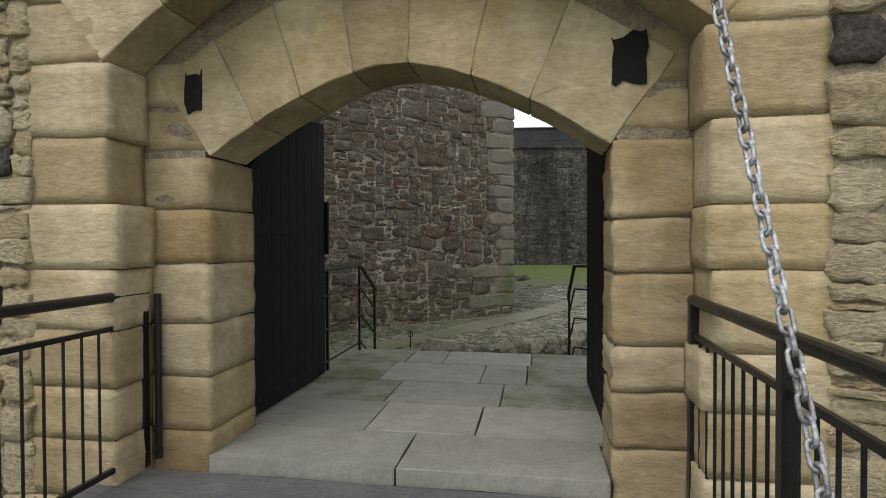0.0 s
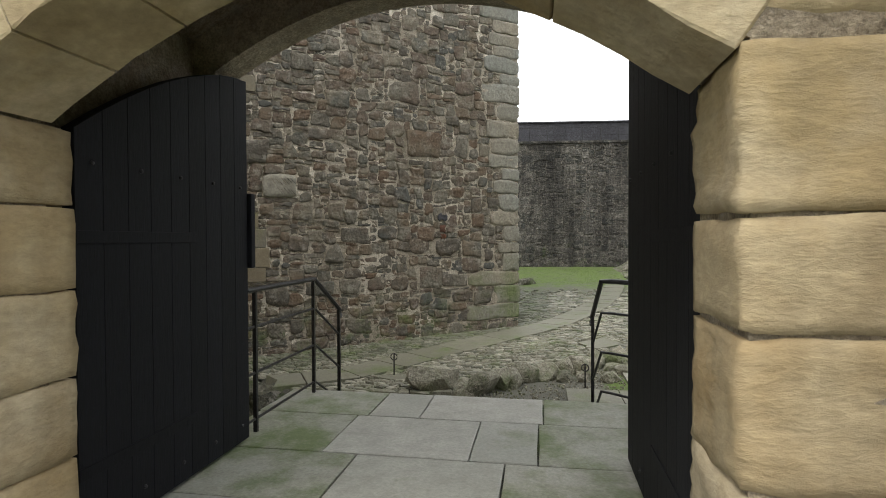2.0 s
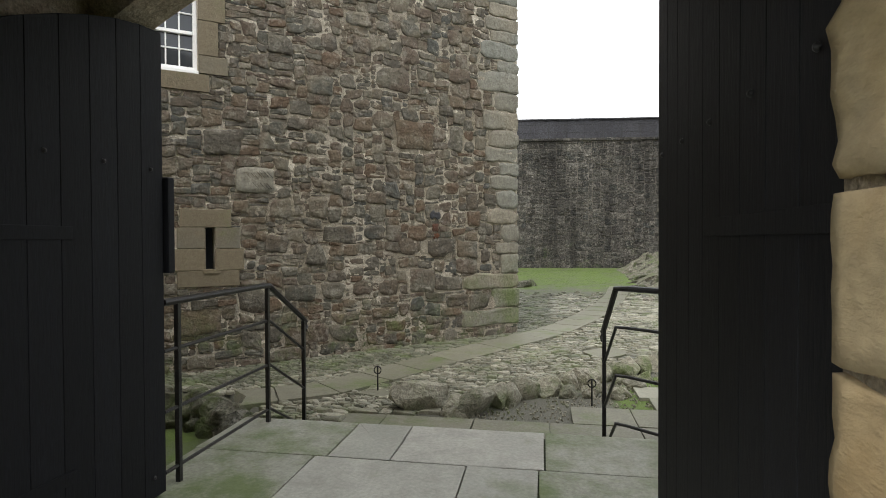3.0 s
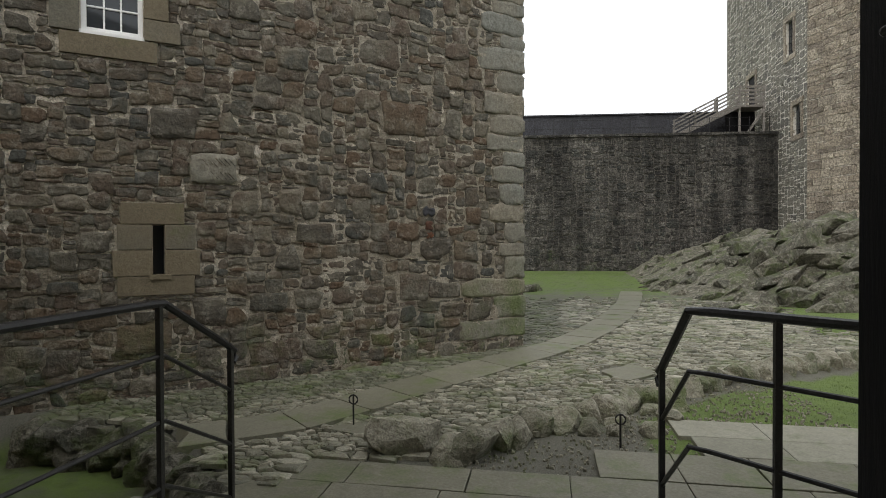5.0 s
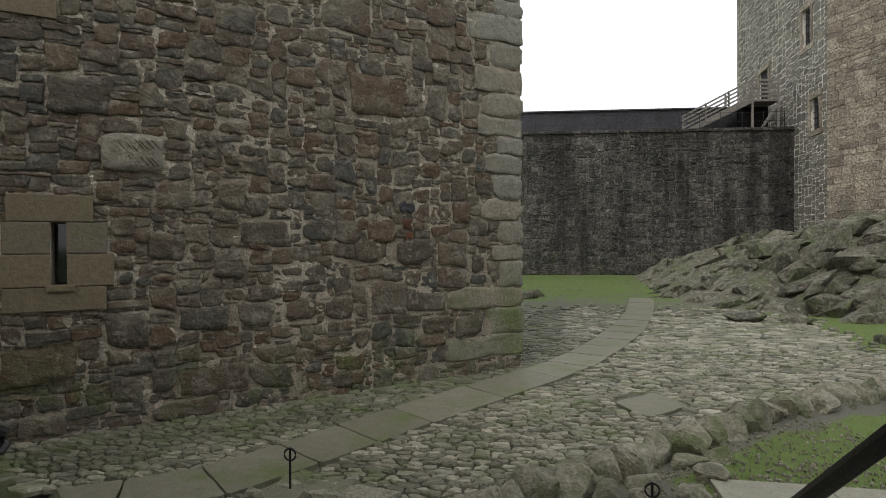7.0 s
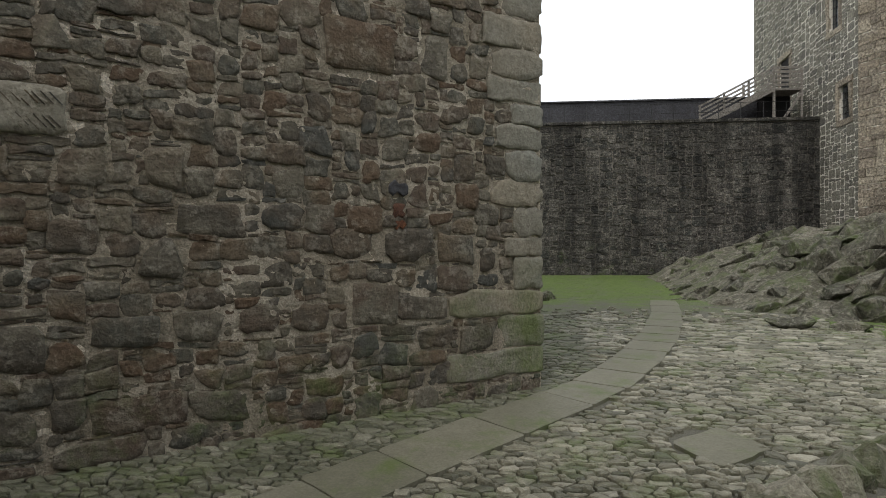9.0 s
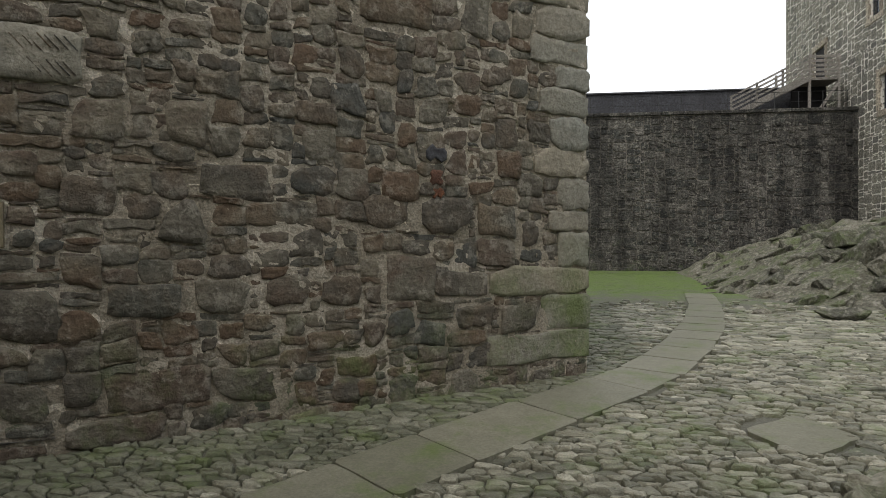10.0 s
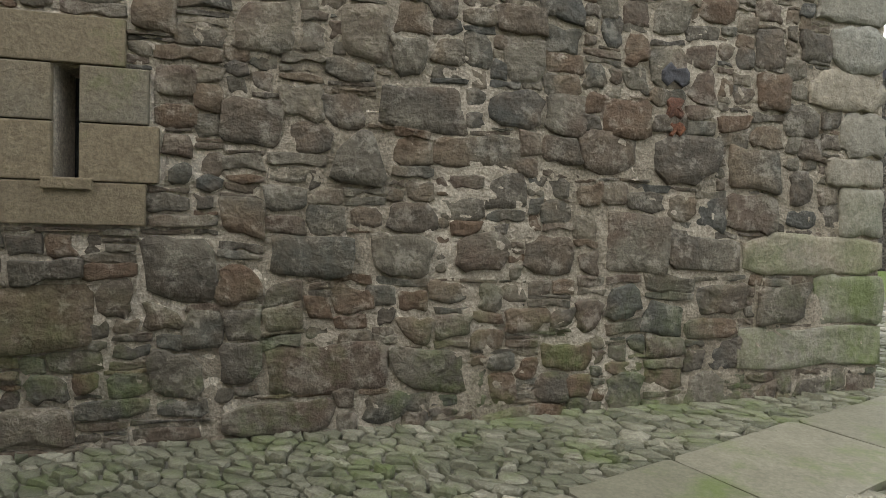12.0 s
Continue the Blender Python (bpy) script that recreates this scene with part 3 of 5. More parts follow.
def front_rubble():
    for lo, hi in ((-5.6, -3.02), (1.40, 4.6)):
        edge = lambda v: 0.25 * noise.noise((v * 1.7, lo, 0))
        for a, b, c, d in pack_stones((lo, hi, -1.2, 4.6), [], r, 0.034, slaty=-99.0):
            far = min(abs((a + b) / 2 + 3.0), abs((a + b) / 2 - 1.4)) + edge(c)
            mat = SANDPALE if r.random() < (0.96 if far < 0.5 else 0.4) else BASALT
            j = min(0.03, 0.15 * min(b - a, d - c))
            g = worn_stone([(x + r.uniform(-j, j), z + r.uniform(-j, j)) for x, z in rect(a, b, c, d)], outer, r, r.uniform(0.003, 0.012), r.uniform(0.015, 0.045), count=12)
            if g:
                part("rubble_stone", mesh_data("rubble_stone", *g, mat, Vector((0, -1, 0))), mat, wall_front)
    sites = scatter((-5.6, 4.6, 3.6, 6.2), ((0.2, 200), (0.13, 500), (0.09, 500)), 1.7, r)
    st = []
    for s, p in zip(sites, power_cells(sites, (-5.6, 4.6, 3.6, 6.2), 1.7)):
        if p is not None and centre(p)[1] > max(4.25, 0) :
            st.append((centre(p), stone_mesh(p, outer, r, 0.012, 0.04, 0.03, 10, 0.006, 0.8, 0.16)))
    lay("upper_rubble", st, SANDPALE, wall_front)


front_rubble()


# ---- gate leaves ----
def gate_leaf(x, hinge, free, side, label):
    """A boarded leaf, swung open along y; its top follows the arch."""
    g = empty("gate_leaf", (x, hinge, PLATFORM))
    tagged(g, label, "gate door", "gate leaves")
    n = 9
    for i in range(n):
        a, b = i / n, (i + 1) / n
        ya, yb = hinge + (free - hinge) * a, hinge + (free - hinge) * b
        za, zb = [2.45 + 0.62 * (1 - (1 - k) ** 1.7) for k in (a, b)]
        bm = bmesh.new()
        t = 0.035
        bot = PLATFORM + 0.025
        q = [(ya + 0.001, bot), (yb - 0.001, bot), (yb - 0.001, zb), (ya + 0.001, za)]
        f = [bm.verts.new((x - t, y, z)) for y, z in q]
        k = [bm.verts.new((x + t, y, z)) for y, z in q]
        bm.faces.new(f)
        bm.faces.new(k[::-1])
        for j in range(4):
            bm.faces.new((f[j], f[(j + 1) % 4], k[(j + 1) % 4], k[j]))
        bmesh.ops.bevel(bm, geom=bm.edges[:], offset=0.002, segments=1, affect="EDGES")
        part("board", bm, DOOR, g)
    for z in (0.85, 1.95):
        part("ledge", box(x - side * 0.035 - 0.03, x - side * 0.035 + 0.03, hinge + 0.05, free - 0.06, z - 0.09, z + 0.09, 0.008), DOOR, g)
        part("hinge_strap", box(x + side * 0.036 - 0.005, x + side * 0.036 + 0.005, hinge, hinge + 0.9, z - 0.03, z + 0.03, 0.003), DOOR, g)
    for i in range(5):
        for z in (0.62, 2.3):
            y = hinge + 0.1 + (free - hinge - 0.2) * i / 4
            bm = bmesh.new()
            bmesh.ops.create_icosphere(bm, subdivisions=2, radius=0.012, matrix=Matrix.Translation((x + side * 0.036, y, z)))
            part("stud", bm, IRON, g)
    return g


leaf_left = gate_leaf(-2.19, 4.0, 5.52, 1, "open black-painted timber gate leaf with boards and iron studs")
leaf_right = gate_leaf(0.52, 3.86, 5.54, -1, "open black-painted timber gate leaf standing against the passage wall")
part("bolt_keep", box(-2.2, -2.125, 5.525, 5.58, 1.73, 2.27, 0.01), DOOR, leaf_left)


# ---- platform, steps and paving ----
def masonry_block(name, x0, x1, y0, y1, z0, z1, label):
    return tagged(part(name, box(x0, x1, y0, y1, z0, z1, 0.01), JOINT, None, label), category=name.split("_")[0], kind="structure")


def platform_body():
    bm = bmesh.new()
    q = ((-2.08, 3.36), (0.42, 3.36), (0.42, 3.84), (0.72, 3.84), (0.72, 5.56), (2.1, 5.56), (0.66, 6.86), (-2.45, 6.86), (-2.45, 5.56), (-2.40, 5.56), (-2.40, 3.84), (-2.08, 3.84))
    n = len(q)
    lo, hi = [[bm.verts.new((x, y, z)) for x, y in q] for z in (-0.6, PLATFORM - 0.035)]
    bm.faces.new(lo)
    bm.faces.new(hi)
    for k in range(n):
        bm.faces.new((lo[k], lo[(k + 1) % n], hi[(k + 1) % n], hi[k]))
    return bm


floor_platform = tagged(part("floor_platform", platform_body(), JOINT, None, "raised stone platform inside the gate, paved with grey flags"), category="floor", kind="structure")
flat = lambda z: (lambda u, v, n: Vector((u, v, z + n)))


def flags(parent, name, rows, z, mat, thick=0.035):
    """rows: (y0, y1, x joints)."""
    for y0, y1, joints in rows:
        for a, b in zip(joints, joints[1:]):
            s = stone_mesh(rect(a, b, y0, y1), flat(z - 0.008), r, 0.007, 0.007, thick, 14, 0.004, 0.975, 0.012, 0.3)
            if s:
                m = PAVE_MOSSY if mat is PAVE and z > 0 and y0 > 4.3 and (a < -2.3 or b > 0.6) else mat
                part(name, mesh_data(name, *s, m, False), m, parent)


flags(floor_platform, "flagstone", [
    (3.30, 3.95, (-2.1, -0.85, 0.43)), (3.95, 4.68, (-2.4, -1.25, -0.43, 0.68)), (4.68, 5.40, (-2.42, -1.30, -0.30, 0.70)),
    (5.40, 6.21, (-2.44, -1.56, -0.54, -0.09, 0.72)), (6.21, 6.9, (-2.45, -1.48, -1.05, -0.05, 0.74))], PLATFORM, PAVE, 0.10)
for q in ([(0.72, 5.58), (2.05, 5.58), (1.45, 6.2), (0.72, 6.2)], [(0.72, 6.2), (1.42, 6.2), (0.98, 6.66), (0.72, 6.66)]):
    s = stone_mesh(q, flat(PLATFORM - 0.008), r, 0.009, 0.006, 0.035, 14, 0.004, 0.97, 0.012, 0.3)
    part("flagstone", mesh_data("flagstone", *s, PAVE_MOSSY, False), PAVE_MOSSY, floor_platform)
for i in range(4):
    z = PLATFORM - 0.17 * (i + 1)
    y = 6.93 + 0.3 * i
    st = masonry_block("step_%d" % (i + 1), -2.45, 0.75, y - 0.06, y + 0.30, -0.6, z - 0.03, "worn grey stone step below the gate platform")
    flags(st, "tread", [(y - 0.04, y + 0.32, (-2.46, -1.2 + 0.3 * (i % 2), -0.1 - 0.2 * (i % 2), 0.76))], z, PAVE, 0.16)

paving = tagged(empty("pavement_yard", (0.5, 9.5, -0.22)), "low yard paving of pale grey flags beside the steps", "paving", kind="structure")
flags(paving, "flagstone", [(8.2, 8.72, (-2.9, -2.0, -1.05, -0.2, 0.6)), (8.72, 9.2, (-2.75, -1.9, -0.85, 0.02, 1.0))], -0.185, PATH, 0.05)
flags(paving, "flagstone", [(8.2, 8.72, (0.6, 1.5, 2.4, 3.4)), (8.72, 9.2, (1.0, 1.95, 2.9, 3.8)), (9.22, 9.88, (0.28, 1.0, 1.7, 2.6, 3.6, 4.4))], -0.185, PATH, 0.05)
flags(paving, "flagstone", [(9.88, 10.43, (1.32, 2.14, 3.0, 4.0)), (10.43, 11.0, (1.2, 2.12, 3.2, 4.2))], -0.185, YARD, 0.05)


# ---- the bridge before the gate ----
bridge = tagged(empty("bridge_deck", (GX, 1.0, DECK_Z)), "timber bridge deck of grey weathered planks before the gate", "bridge deck", kind="structure")
for i in range(24):
    y = 3.26 - 0.29 * (i + 1)
    part("plank", box(-2.72, 1.06, y + 0.006, y + 0.284, DECK_Z - 0.07, DECK_Z - r.uniform(0, 0.006), 0.008), DECK, bridge)
part("underboard", box(-2.7, 1.04, -3.7, 3.305, DECK_Z - 0.09, DECK_Z - 0.072), DECK, bridge)
for x in (-2.4, GX, 0.7):
    part("joist", box(x - 0.1, x + 0.1, -3.75, 3.02, DECK_Z - 0.35, DECK_Z - 0.092, 0.01), DECK, bridge)
part("pier", box(-2.6, 0.95, -1.2, -0.6, -2.3, DECK_Z - 0.35, 0.02), GATEMORTAR, bridge)


def bridge_rail(x, ys, label):
    g = tagged(empty("bridge_railing", (x, ys[0], DECK_Z)), label, "railing", "bridge railings")
    for y in ys:
        part("post", box(x - 0.028, x + 0.028, y - 0.028, y + 0.028, DECK_Z, 1.53, 0.004), IRON, g)
    part("handrail", bar([(x, ys[0] + 0.03, 1.535), (x, ys[-1] - 0.03, 1.535)], 0.03, 12), IRON, g)
    part("upper_rail", box(x - 0.012, x + 0.012, ys[-1], ys[0], 1.33, 1.36, 0.003), IRON, g)
    part("bottom_rail", box(x - 0.014, x + 0.014, ys[-1], ys[0], 0.47, 0.505, 0.003), IRON, g)
    y = ys[0] - 0.12
    while y > ys[-1]:
        if min(abs(y - q) for q in ys) > 0.05:
            part("baluster", bar([(x, y, 0.49), (x, y, 1.345)], 0.0085, 6), IRON, g)
        y -= 0.125
    return g


rail_a = bridge_rail(-2.52, (3.26, 2.2, 0.7, -0.8, -2.3), "black iron bridge railing with thin balusters and round handrail")
part("hanging_bar", bar([(-2.44, 3.30, 0.45), (-2.44, 3.30, 1.53)], 0.022, 10), IRON, rail_a)
bridge_rail(0.86, (3.26, 2.1, 0.7, -0.8, -2.3), "black iron bridge railing with thin balusters and thick handrail")


def link_mesh():
    bm = bmesh.new()
    n, wr = 20, 0.0052
    ring = []
    for i in range(n):
        a = 2 * math.pi * i / n
        c, s = math.cos(a), math.sin(a)
        ctr = Vector((0.0125 * c, 0, 0.0125 * s + math.copysign(0.0135, s) if abs(s) > 1e-6 else 0))
        out = Vector((c, 0, s))
        ring.append([bm.verts.new(ctr + wr * (math.cos(k * math.pi / 3) * out + math.sin(k * math.pi / 3) * Vector((0, 1, 0)))) for k in range(6)])
    for i in range(n):
        for k in range(6):
            bm.faces.new((ring[i][k], ring[(i + 1) % n][k], ring[(i + 1) % n][(k + 1) % 6], ring[i][(k + 1) % 6]))
    bmesh.ops.recalc_face_normals(bm, faces=bm.faces)
    me = bpy.data.meshes.new("link")
    bm.to_mesh(me)
    bm.free()
    me.materials.append(CHAIN)
    me.shade_smooth()
    return me


LINK = link_mesh()


def chain(low, high):
    low, high = Vector(low), Vector(high)
    g = tagged(empty("bridge_chain", low), "galvanised steel chain of short links from bridge to wall", "chain", "bridge chains")
    d = high - low
    turn = d.to_track_quat("Z", "Y").to_matrix().to_4x4()
    n = int(d.length / 0.0405)
    for i in range(n):
        ob = new("link", LINK)
        ob.parent = g
        ob.matrix_basis = Matrix.Translation(d * (i + 0.5) / n) @ turn @ pose(0, 0, 0, 0, 0, 90 * (i % 2) + rng.uniform(-12, 12))
    return g


chain((0.555, 0.665, DECK_Z + 0.01), (0.19, 2.97, 6.4))
chain((-2.215, 0.665, DECK_Z + 0.01), (-1.85, 2.97, 6.4))


# ---- iron handrails by the steps ----
def step_rail(start, bend, end, posts, label):
    """start, bend and end are places on the plan; posts are fractions of the level stretch."""
    s, b, e = Vector(start), Vector(bend), Vector(end)
    g = tagged(empty("step_railing", (*s, PLATFORM)), label, "railing", "step railings")
    for f in posts:
        p = s.lerp(b, f)
        part("post", bar([(*p, PLATFORM - 0.03), (*p, 1.56)], 0.014, square=True), IRON, g)
    part("end_post", bar([(*e, base_step(e.y)), (*e, 1.2)], 0.015, square=True), IRON, g)
    for z in (1.56, 1.28, 0.93, 0.58):
        top = z == 1.56
        d = 0.36
        k = b.lerp(s, 0.05)
        pts = [(*s, z), (*k, z), (*b, z - 0.005), (*b.lerp(e, 0.95), z - d + 0.02), (*e, z - d)]
        if top:
            o = (e - b).normalized()
            pts += [(*(e + o * 0.05), z - d - 0.03), (*(e + o * 0.06), z - d - 0.07), (*(e + o * 0.03), z - d - 0.10)]
        part("handrail" if top else "rail", bar(pts, 0.022 if top else 0.012, 8), IRON, g)
    return g


def base_step(y):
    return PLATFORM - 0.17 * (1 + int((y - 6.93) / 0.3)) - 0.02


step_rail((-2.2, 5.57), (-2.2, 6.84), (-2.2, 7.48), (0.1, 0.97), "black wrought-iron handrail with four rails down the steps")
step_rail((1.95, 5.6), (0.46, 6.9), (0.42, 7.3), (0.1, 0.45, 0.81), "black wrought-iron handrail bent downwards beside the steps")


def stake(x, y, z):
    g = tagged(empty("ring_stake", (x, y, z)), "thin black iron stake with a ring top set in the ground", "stake", "ring stakes")
    part("shaft", bar([(x, y, z - 0.05), (x, y, z + 0.36)], 0.011, 6), IRON, g)
    part("ring", bar([(x + 0.05 * math.sin(2 * math.pi * k / 14), y, z + 0.30 + 0.05 * math.cos(2 * math.pi * k / 14)) for k in range(15)], 0.009, 6), IRON, g)


stake(-2.29, 10.1, -0.17)
stake(0.56, 10.02, -0.22)

# ---- the square tower ----
TO, TU, TN = Vector((-0.58, 14.62, 0)), Vector((-0.7845, -0.6201, 0)), Vector((0.6201, -0.7845, 0))
TH, TL = 11.5, 14.0
TM = Matrix(((TU.x, TN.x, 0, TO.x), (TU.y, TN.y, 0, TO.y), (0, 0, 1, 0), (0, 0, 0, 1)))
tower_at = plane_at(TO, TU, TN)
WIN, SLIT = (6.17, 6.87, 4.55, 5.85), (5.94, 6.08, 1.45, 2.13)


def tower_core():
    bm = bmesh.new()
    us = [0, SLIT[0], SLIT[1], WIN[0], WIN[1], TL]
    vs = [-0.9, SLIT[2], SLIT[3], WIN[2], WIN[3], TH]
    V = {(i, j): bm.verts.new(tower_at(u, v, 0)) for i, u in enumerate(us) for j, v in enumerate(vs)}
    for i in range(5):
        for j in range(5):
            if (i, j) in ((1, 1), (3, 3)):
                continue
            bm.faces.new((V[i, j], V[i + 1, j], V[i + 1, j + 1], V[i, j + 1]))
    for (i, j), deep in (((1, 1), 0.5), ((3, 3), 0.3)):
        q = [(us[i], vs[j]), (us[i + 1], vs[j]), (us[i + 1], vs[j + 1]), (us[i], vs[j + 1])]
        a = [V[i, j], V[i + 1, j], V[i + 1, j + 1], V[i, j + 1]]
        b = [bm.verts.new(tower_at(u, v, -deep)) for u, v in q]
        for k in range(4):
            bm.faces.new((a[k], a[(k + 1) % 4], b[(k + 1) % 4], b[k]))
        bm.faces.new(b)
    bk = [bm.verts.new(tower_at(u, v, -7.0)) for u, v in ((0, -0.9), (TL, -0.9), (TL, TH), (0, TH))]
    bm.faces.new(bk)
    bm.faces.new([V[0, j] for j in range(6)] + [bk[3], bk[0]])
    bm.faces.new([V[5, j] for j in range(6)] + [bk[2], bk[1]])
    bm.faces.new([V[i, 5] for i in range(6)] + [bk[2], bk[3]])
    bm.faces.new([V[i, 0] for i in range(6)] + [bk[1], bk[0]])
    return bm


wall_tower = tagged(part("wall_tower", tower_core(), MORTAR, None, "square tower wall of brown rubble stones in pale crumbling mortar"), category="tower wall", kind="structure")


def tower_blocks(u0, u1, v0, v1, mat, height=0.04, name="dressed_stone", sink=0.05):
    part(name, box(u0 + 0.004, u1 - 0.004, -sink, height, v0 + 0.004, v1 - 0.004, 0.009, m=TM), mat, wall_tower)


# the large stones that can be known again: a row of four, a wedge, a hatched one and others
LARGE = [(4.27, 4.86, 0.86, 1.16), (3.79, 4.21, 0.87, 1.17), (3.23, 3.70, 0.88, 1.17), (2.77, 3.13, 0.88, 1.19), (1.98, 2.54, 0.89, 1.36), (1.37, 1.94, 0.9, 1.18),
         (4.79, 5.14, 1.69, 2.0), (4.72, 5.11, 2.33, 2.62), (4.11, 4.42, 2.3, 2.68), (2.23, 2.71, 1.6, 1.96), (1.58, 2.16, 1.55, 1.98), (0.95, 1.5, 1.57, 1.89),
         (1.02, 1.48, 1.22, 1.53), (3.55, 4.2, 1.9, 2.21), (3.2, 3.79, 1.6, 1.88), (5.88, 6.5, 0.45, 0.84), (5.16, 5.61, 0.72, 1.15), (1.3, 1.77, 0.58, 0.88)]
LARGE_HIGH = [(4.09, 4.88, 0.12, 0.40), (3.5, 4.07, 0.1, 0.37), (4.44, 5.19, -0.12, 0.1), (5.55, 6.13, 3.31, 3.72), (1.98, 2.81, 3.58, 4.14), (2.47, 3.17, 4.66, 5.11), (1.3, 1.67, 3.66, 4.17), (0.7, 1.2, 0.51, 0.82)]
WEDGE, HATCHED = [(4.08, 1.46), (4.50, 1.50), (4.44, 1.72), (4.28, 1.86), (4.2, 1.84)], (5.0, 5.61, 2.70, 3.12)
SURROUNDS = ((5.50, 5.94, 1.44, 1.79), (5.56, 5.94, 1.79, 2.13), (6.08, 6.55, 1.44, 1.79), (6.08, 6.5, 1.79, 2.13), (5.57, 6.5, 1.18, 1.44), (5.69, 6.46, 2.13, 2.42),
             (5.72, 6.16, 4.56, 4.85), (5.86, 6.16, 4.85, 5.4), (5.75, 6.16, 5.4, 5.86), (6.88, 7.2, 4.56, 5.1), (6.88, 7.3, 5.1, 5.86), (6.0, 7.1, 4.27, 4.55), (5.8, 7.2, 5.87, 6.2))


def quoin_rects():
    out = [(-0.03, 1.36, 0.16, 0.49), (-0.03, 0.66, 0.49, 0.9), (-0.03, 1.33, 0.9, 1.21), (-0.03, 0.42, 1.21, 1.62), (-0.03, 0.55, 1.62, 1.86)]
    v, k = 1.86, 0
    while v < TH:
        h = r.uniform(0.22, 0.42)
        out.append((-0.03, (0.36, 0.62, 0.40, 0.74)[k % 4] + r.uniform(-0.08, 0.2) + (0.15 if v > 3.2 else 0), v, v + h))
        v, k = v + h, k + 1
    return out


def mortar_sheet(keep_out):
    """The uneven bed of mortar in which the stones sit; it laps over their edges."""
    step = 0.034
    nu, nv = int(7.6 / step), int(6.7 / step)
    verts = []
    for j in range(nv + 1):
        for i in range(nu + 1):
            u, v = i * step, -0.3 + j * step
            n = 0.0095 - 0.007 * smooth((u - 4.2) / 1.2) - 0.003 * smooth((v - 2.2) / 1.5) + 0.011 * noise.noise((u * 1.6, v * 1.9, 3)) + 0.013 * noise.noise((u * 9, v * 12, 1)) + 0.008 * noise.noise((u * 23, v * 27, 8))
            verts.append(tower_at(u + 0.008 * noise.noise((u * 20, v * 20, 5)), v, max(n, -0.012)))
    faces = []
    for j in range(nv):
        for i in range(nu):
            u, v = (i + 0.5) * step, -0.3 + (j + 0.5) * step
            if not any(a - 0.03 < u < b + 0.03 and c - 0.03 < v < d + 0.03 for a, b, c, d in keep_out):
                q = j * (nu + 1) + i
                faces.append((q, q + 1, q + nu + 2, q + nu + 1))
    part("mortar_bed", mesh_data("mortar_bed", verts, faces, MORTAR), MORTAR, wall_tower, "pale crumbling mortar between the stones")


def bend(u, v):
    """Lets the courses wander, but not at the corner or the openings."""
    k = smooth((u - 0.9) / 0.8) * (1 if v < 0.9 or v > 2.9 else smooth((5.3 - u) / 0.6)) * smooth((5.4 - u) / 0.4 if v > 3.8 else 1)
    return u + 0.05 * k * noise.noise((u * 1.7, v * 1.7, 11)), v + 0.055 * k * noise.noise((u * 1.5, v * 1.2, 17))


def tower_face():
    quoins = quoin_rects()
    large = LARGE + LARGE_HIGH
    taken = quoins + large + list(SURROUNDS) + [WIN, SLIT, HATCHED, (4.08, 4.50, 1.46, 1.86)]
    out = []
    for k, (a, b, c, d) in enumerate(large + pack_stones((0.0, 9.2, -0.36, 7.6), taken, r, slaty=4.6)):
        j = min(0.05, 0.19 * min(b - a, d - c))
        poly = [bend(x + r.uniform(-j, j) + (0 if z == c else lean), z + r.uniform(-j, j)) for lean in (r.uniform(-j, j),) for x, z in rect(a, b, c, d)]
        u, v = (a + b) / 2, (c + d) / 2
        loose = smooth(noise.noise((u * 0.8, v * 0.8, 4)) * 1.6 + 0.35)
        size = smooth(((b - a) * (d - c) - 0.01) / 0.08)
        gap = r.uniform(0.003, 0.008) + loose * r.uniform(0.0, 0.018) * (0.5 + size)
        out.append(((u, v), worn_stone(poly, tower_at, r, gap, r.uniform(0.008, 0.024) + 0.012 * size, count=14 if size > 0.5 else 10)))
    out.append(((4.28, 1.66), worn_stone(WEDGE, tower_at, r, 0.004, 0.045)))
    lay("rubble_stone", out, TOWER, wall_tower, lambda c: 0.7 < c[0] < 5.3 and 0.2 < c[1] < 2.7, rest_label="brown rubble stones", round_=TN)
    # a pale stone dressed with slanting tool marks
    a, b, c, d = HATCHED
    part("hatched_stone", mesh_data("hatched_stone", *worn_stone(rect(a, b, c, d), tower_at, r, 0.006, 0.04, count=16), QUOIN, TN), QUOIN, wall_tower, "pale stone dressed with slanting tool marks")
    for k in range(9):
        for f in (0.28, 0.72):
            u, v = a + 0.07 + 0.055 * k + 0.02 * r.random(), c + (d - c) * f + r.uniform(-0.02, 0.02)
            part("tool_mark", bar([tower_at(u + 0.05, v + 0.05, 0.041), tower_at(u - 0.04, v - 0.05, 0.041)], 0.006, 5), TOWER, wall_tower)
    for q in quoins:
        s = worn_stone(rect(*q), tower_at, r, 0.004, r.uniform(0.022, 0.036), 0.4, 20)
        part("quoin", mesh_data("quoin", *s, QUOIN, TN), QUOIN, wall_tower)
    for q in SURROUNDS:
        tower_blocks(*q, SURROUND)
    part("sill", box(5.86, 6.13, -0.06, 0.012, 1.39, 1.46, 0.01, m=Matrix(((TU.x, -TN.x, 0, TO.x), (TU.y, -TN.y, 0, TO.y), (0, 0, 1, 0), (0, 0, 0, 1)))), SURROUND, wall_tower)
    mortar_sheet([WIN, SLIT, *SURROUNDS])


tower_face()


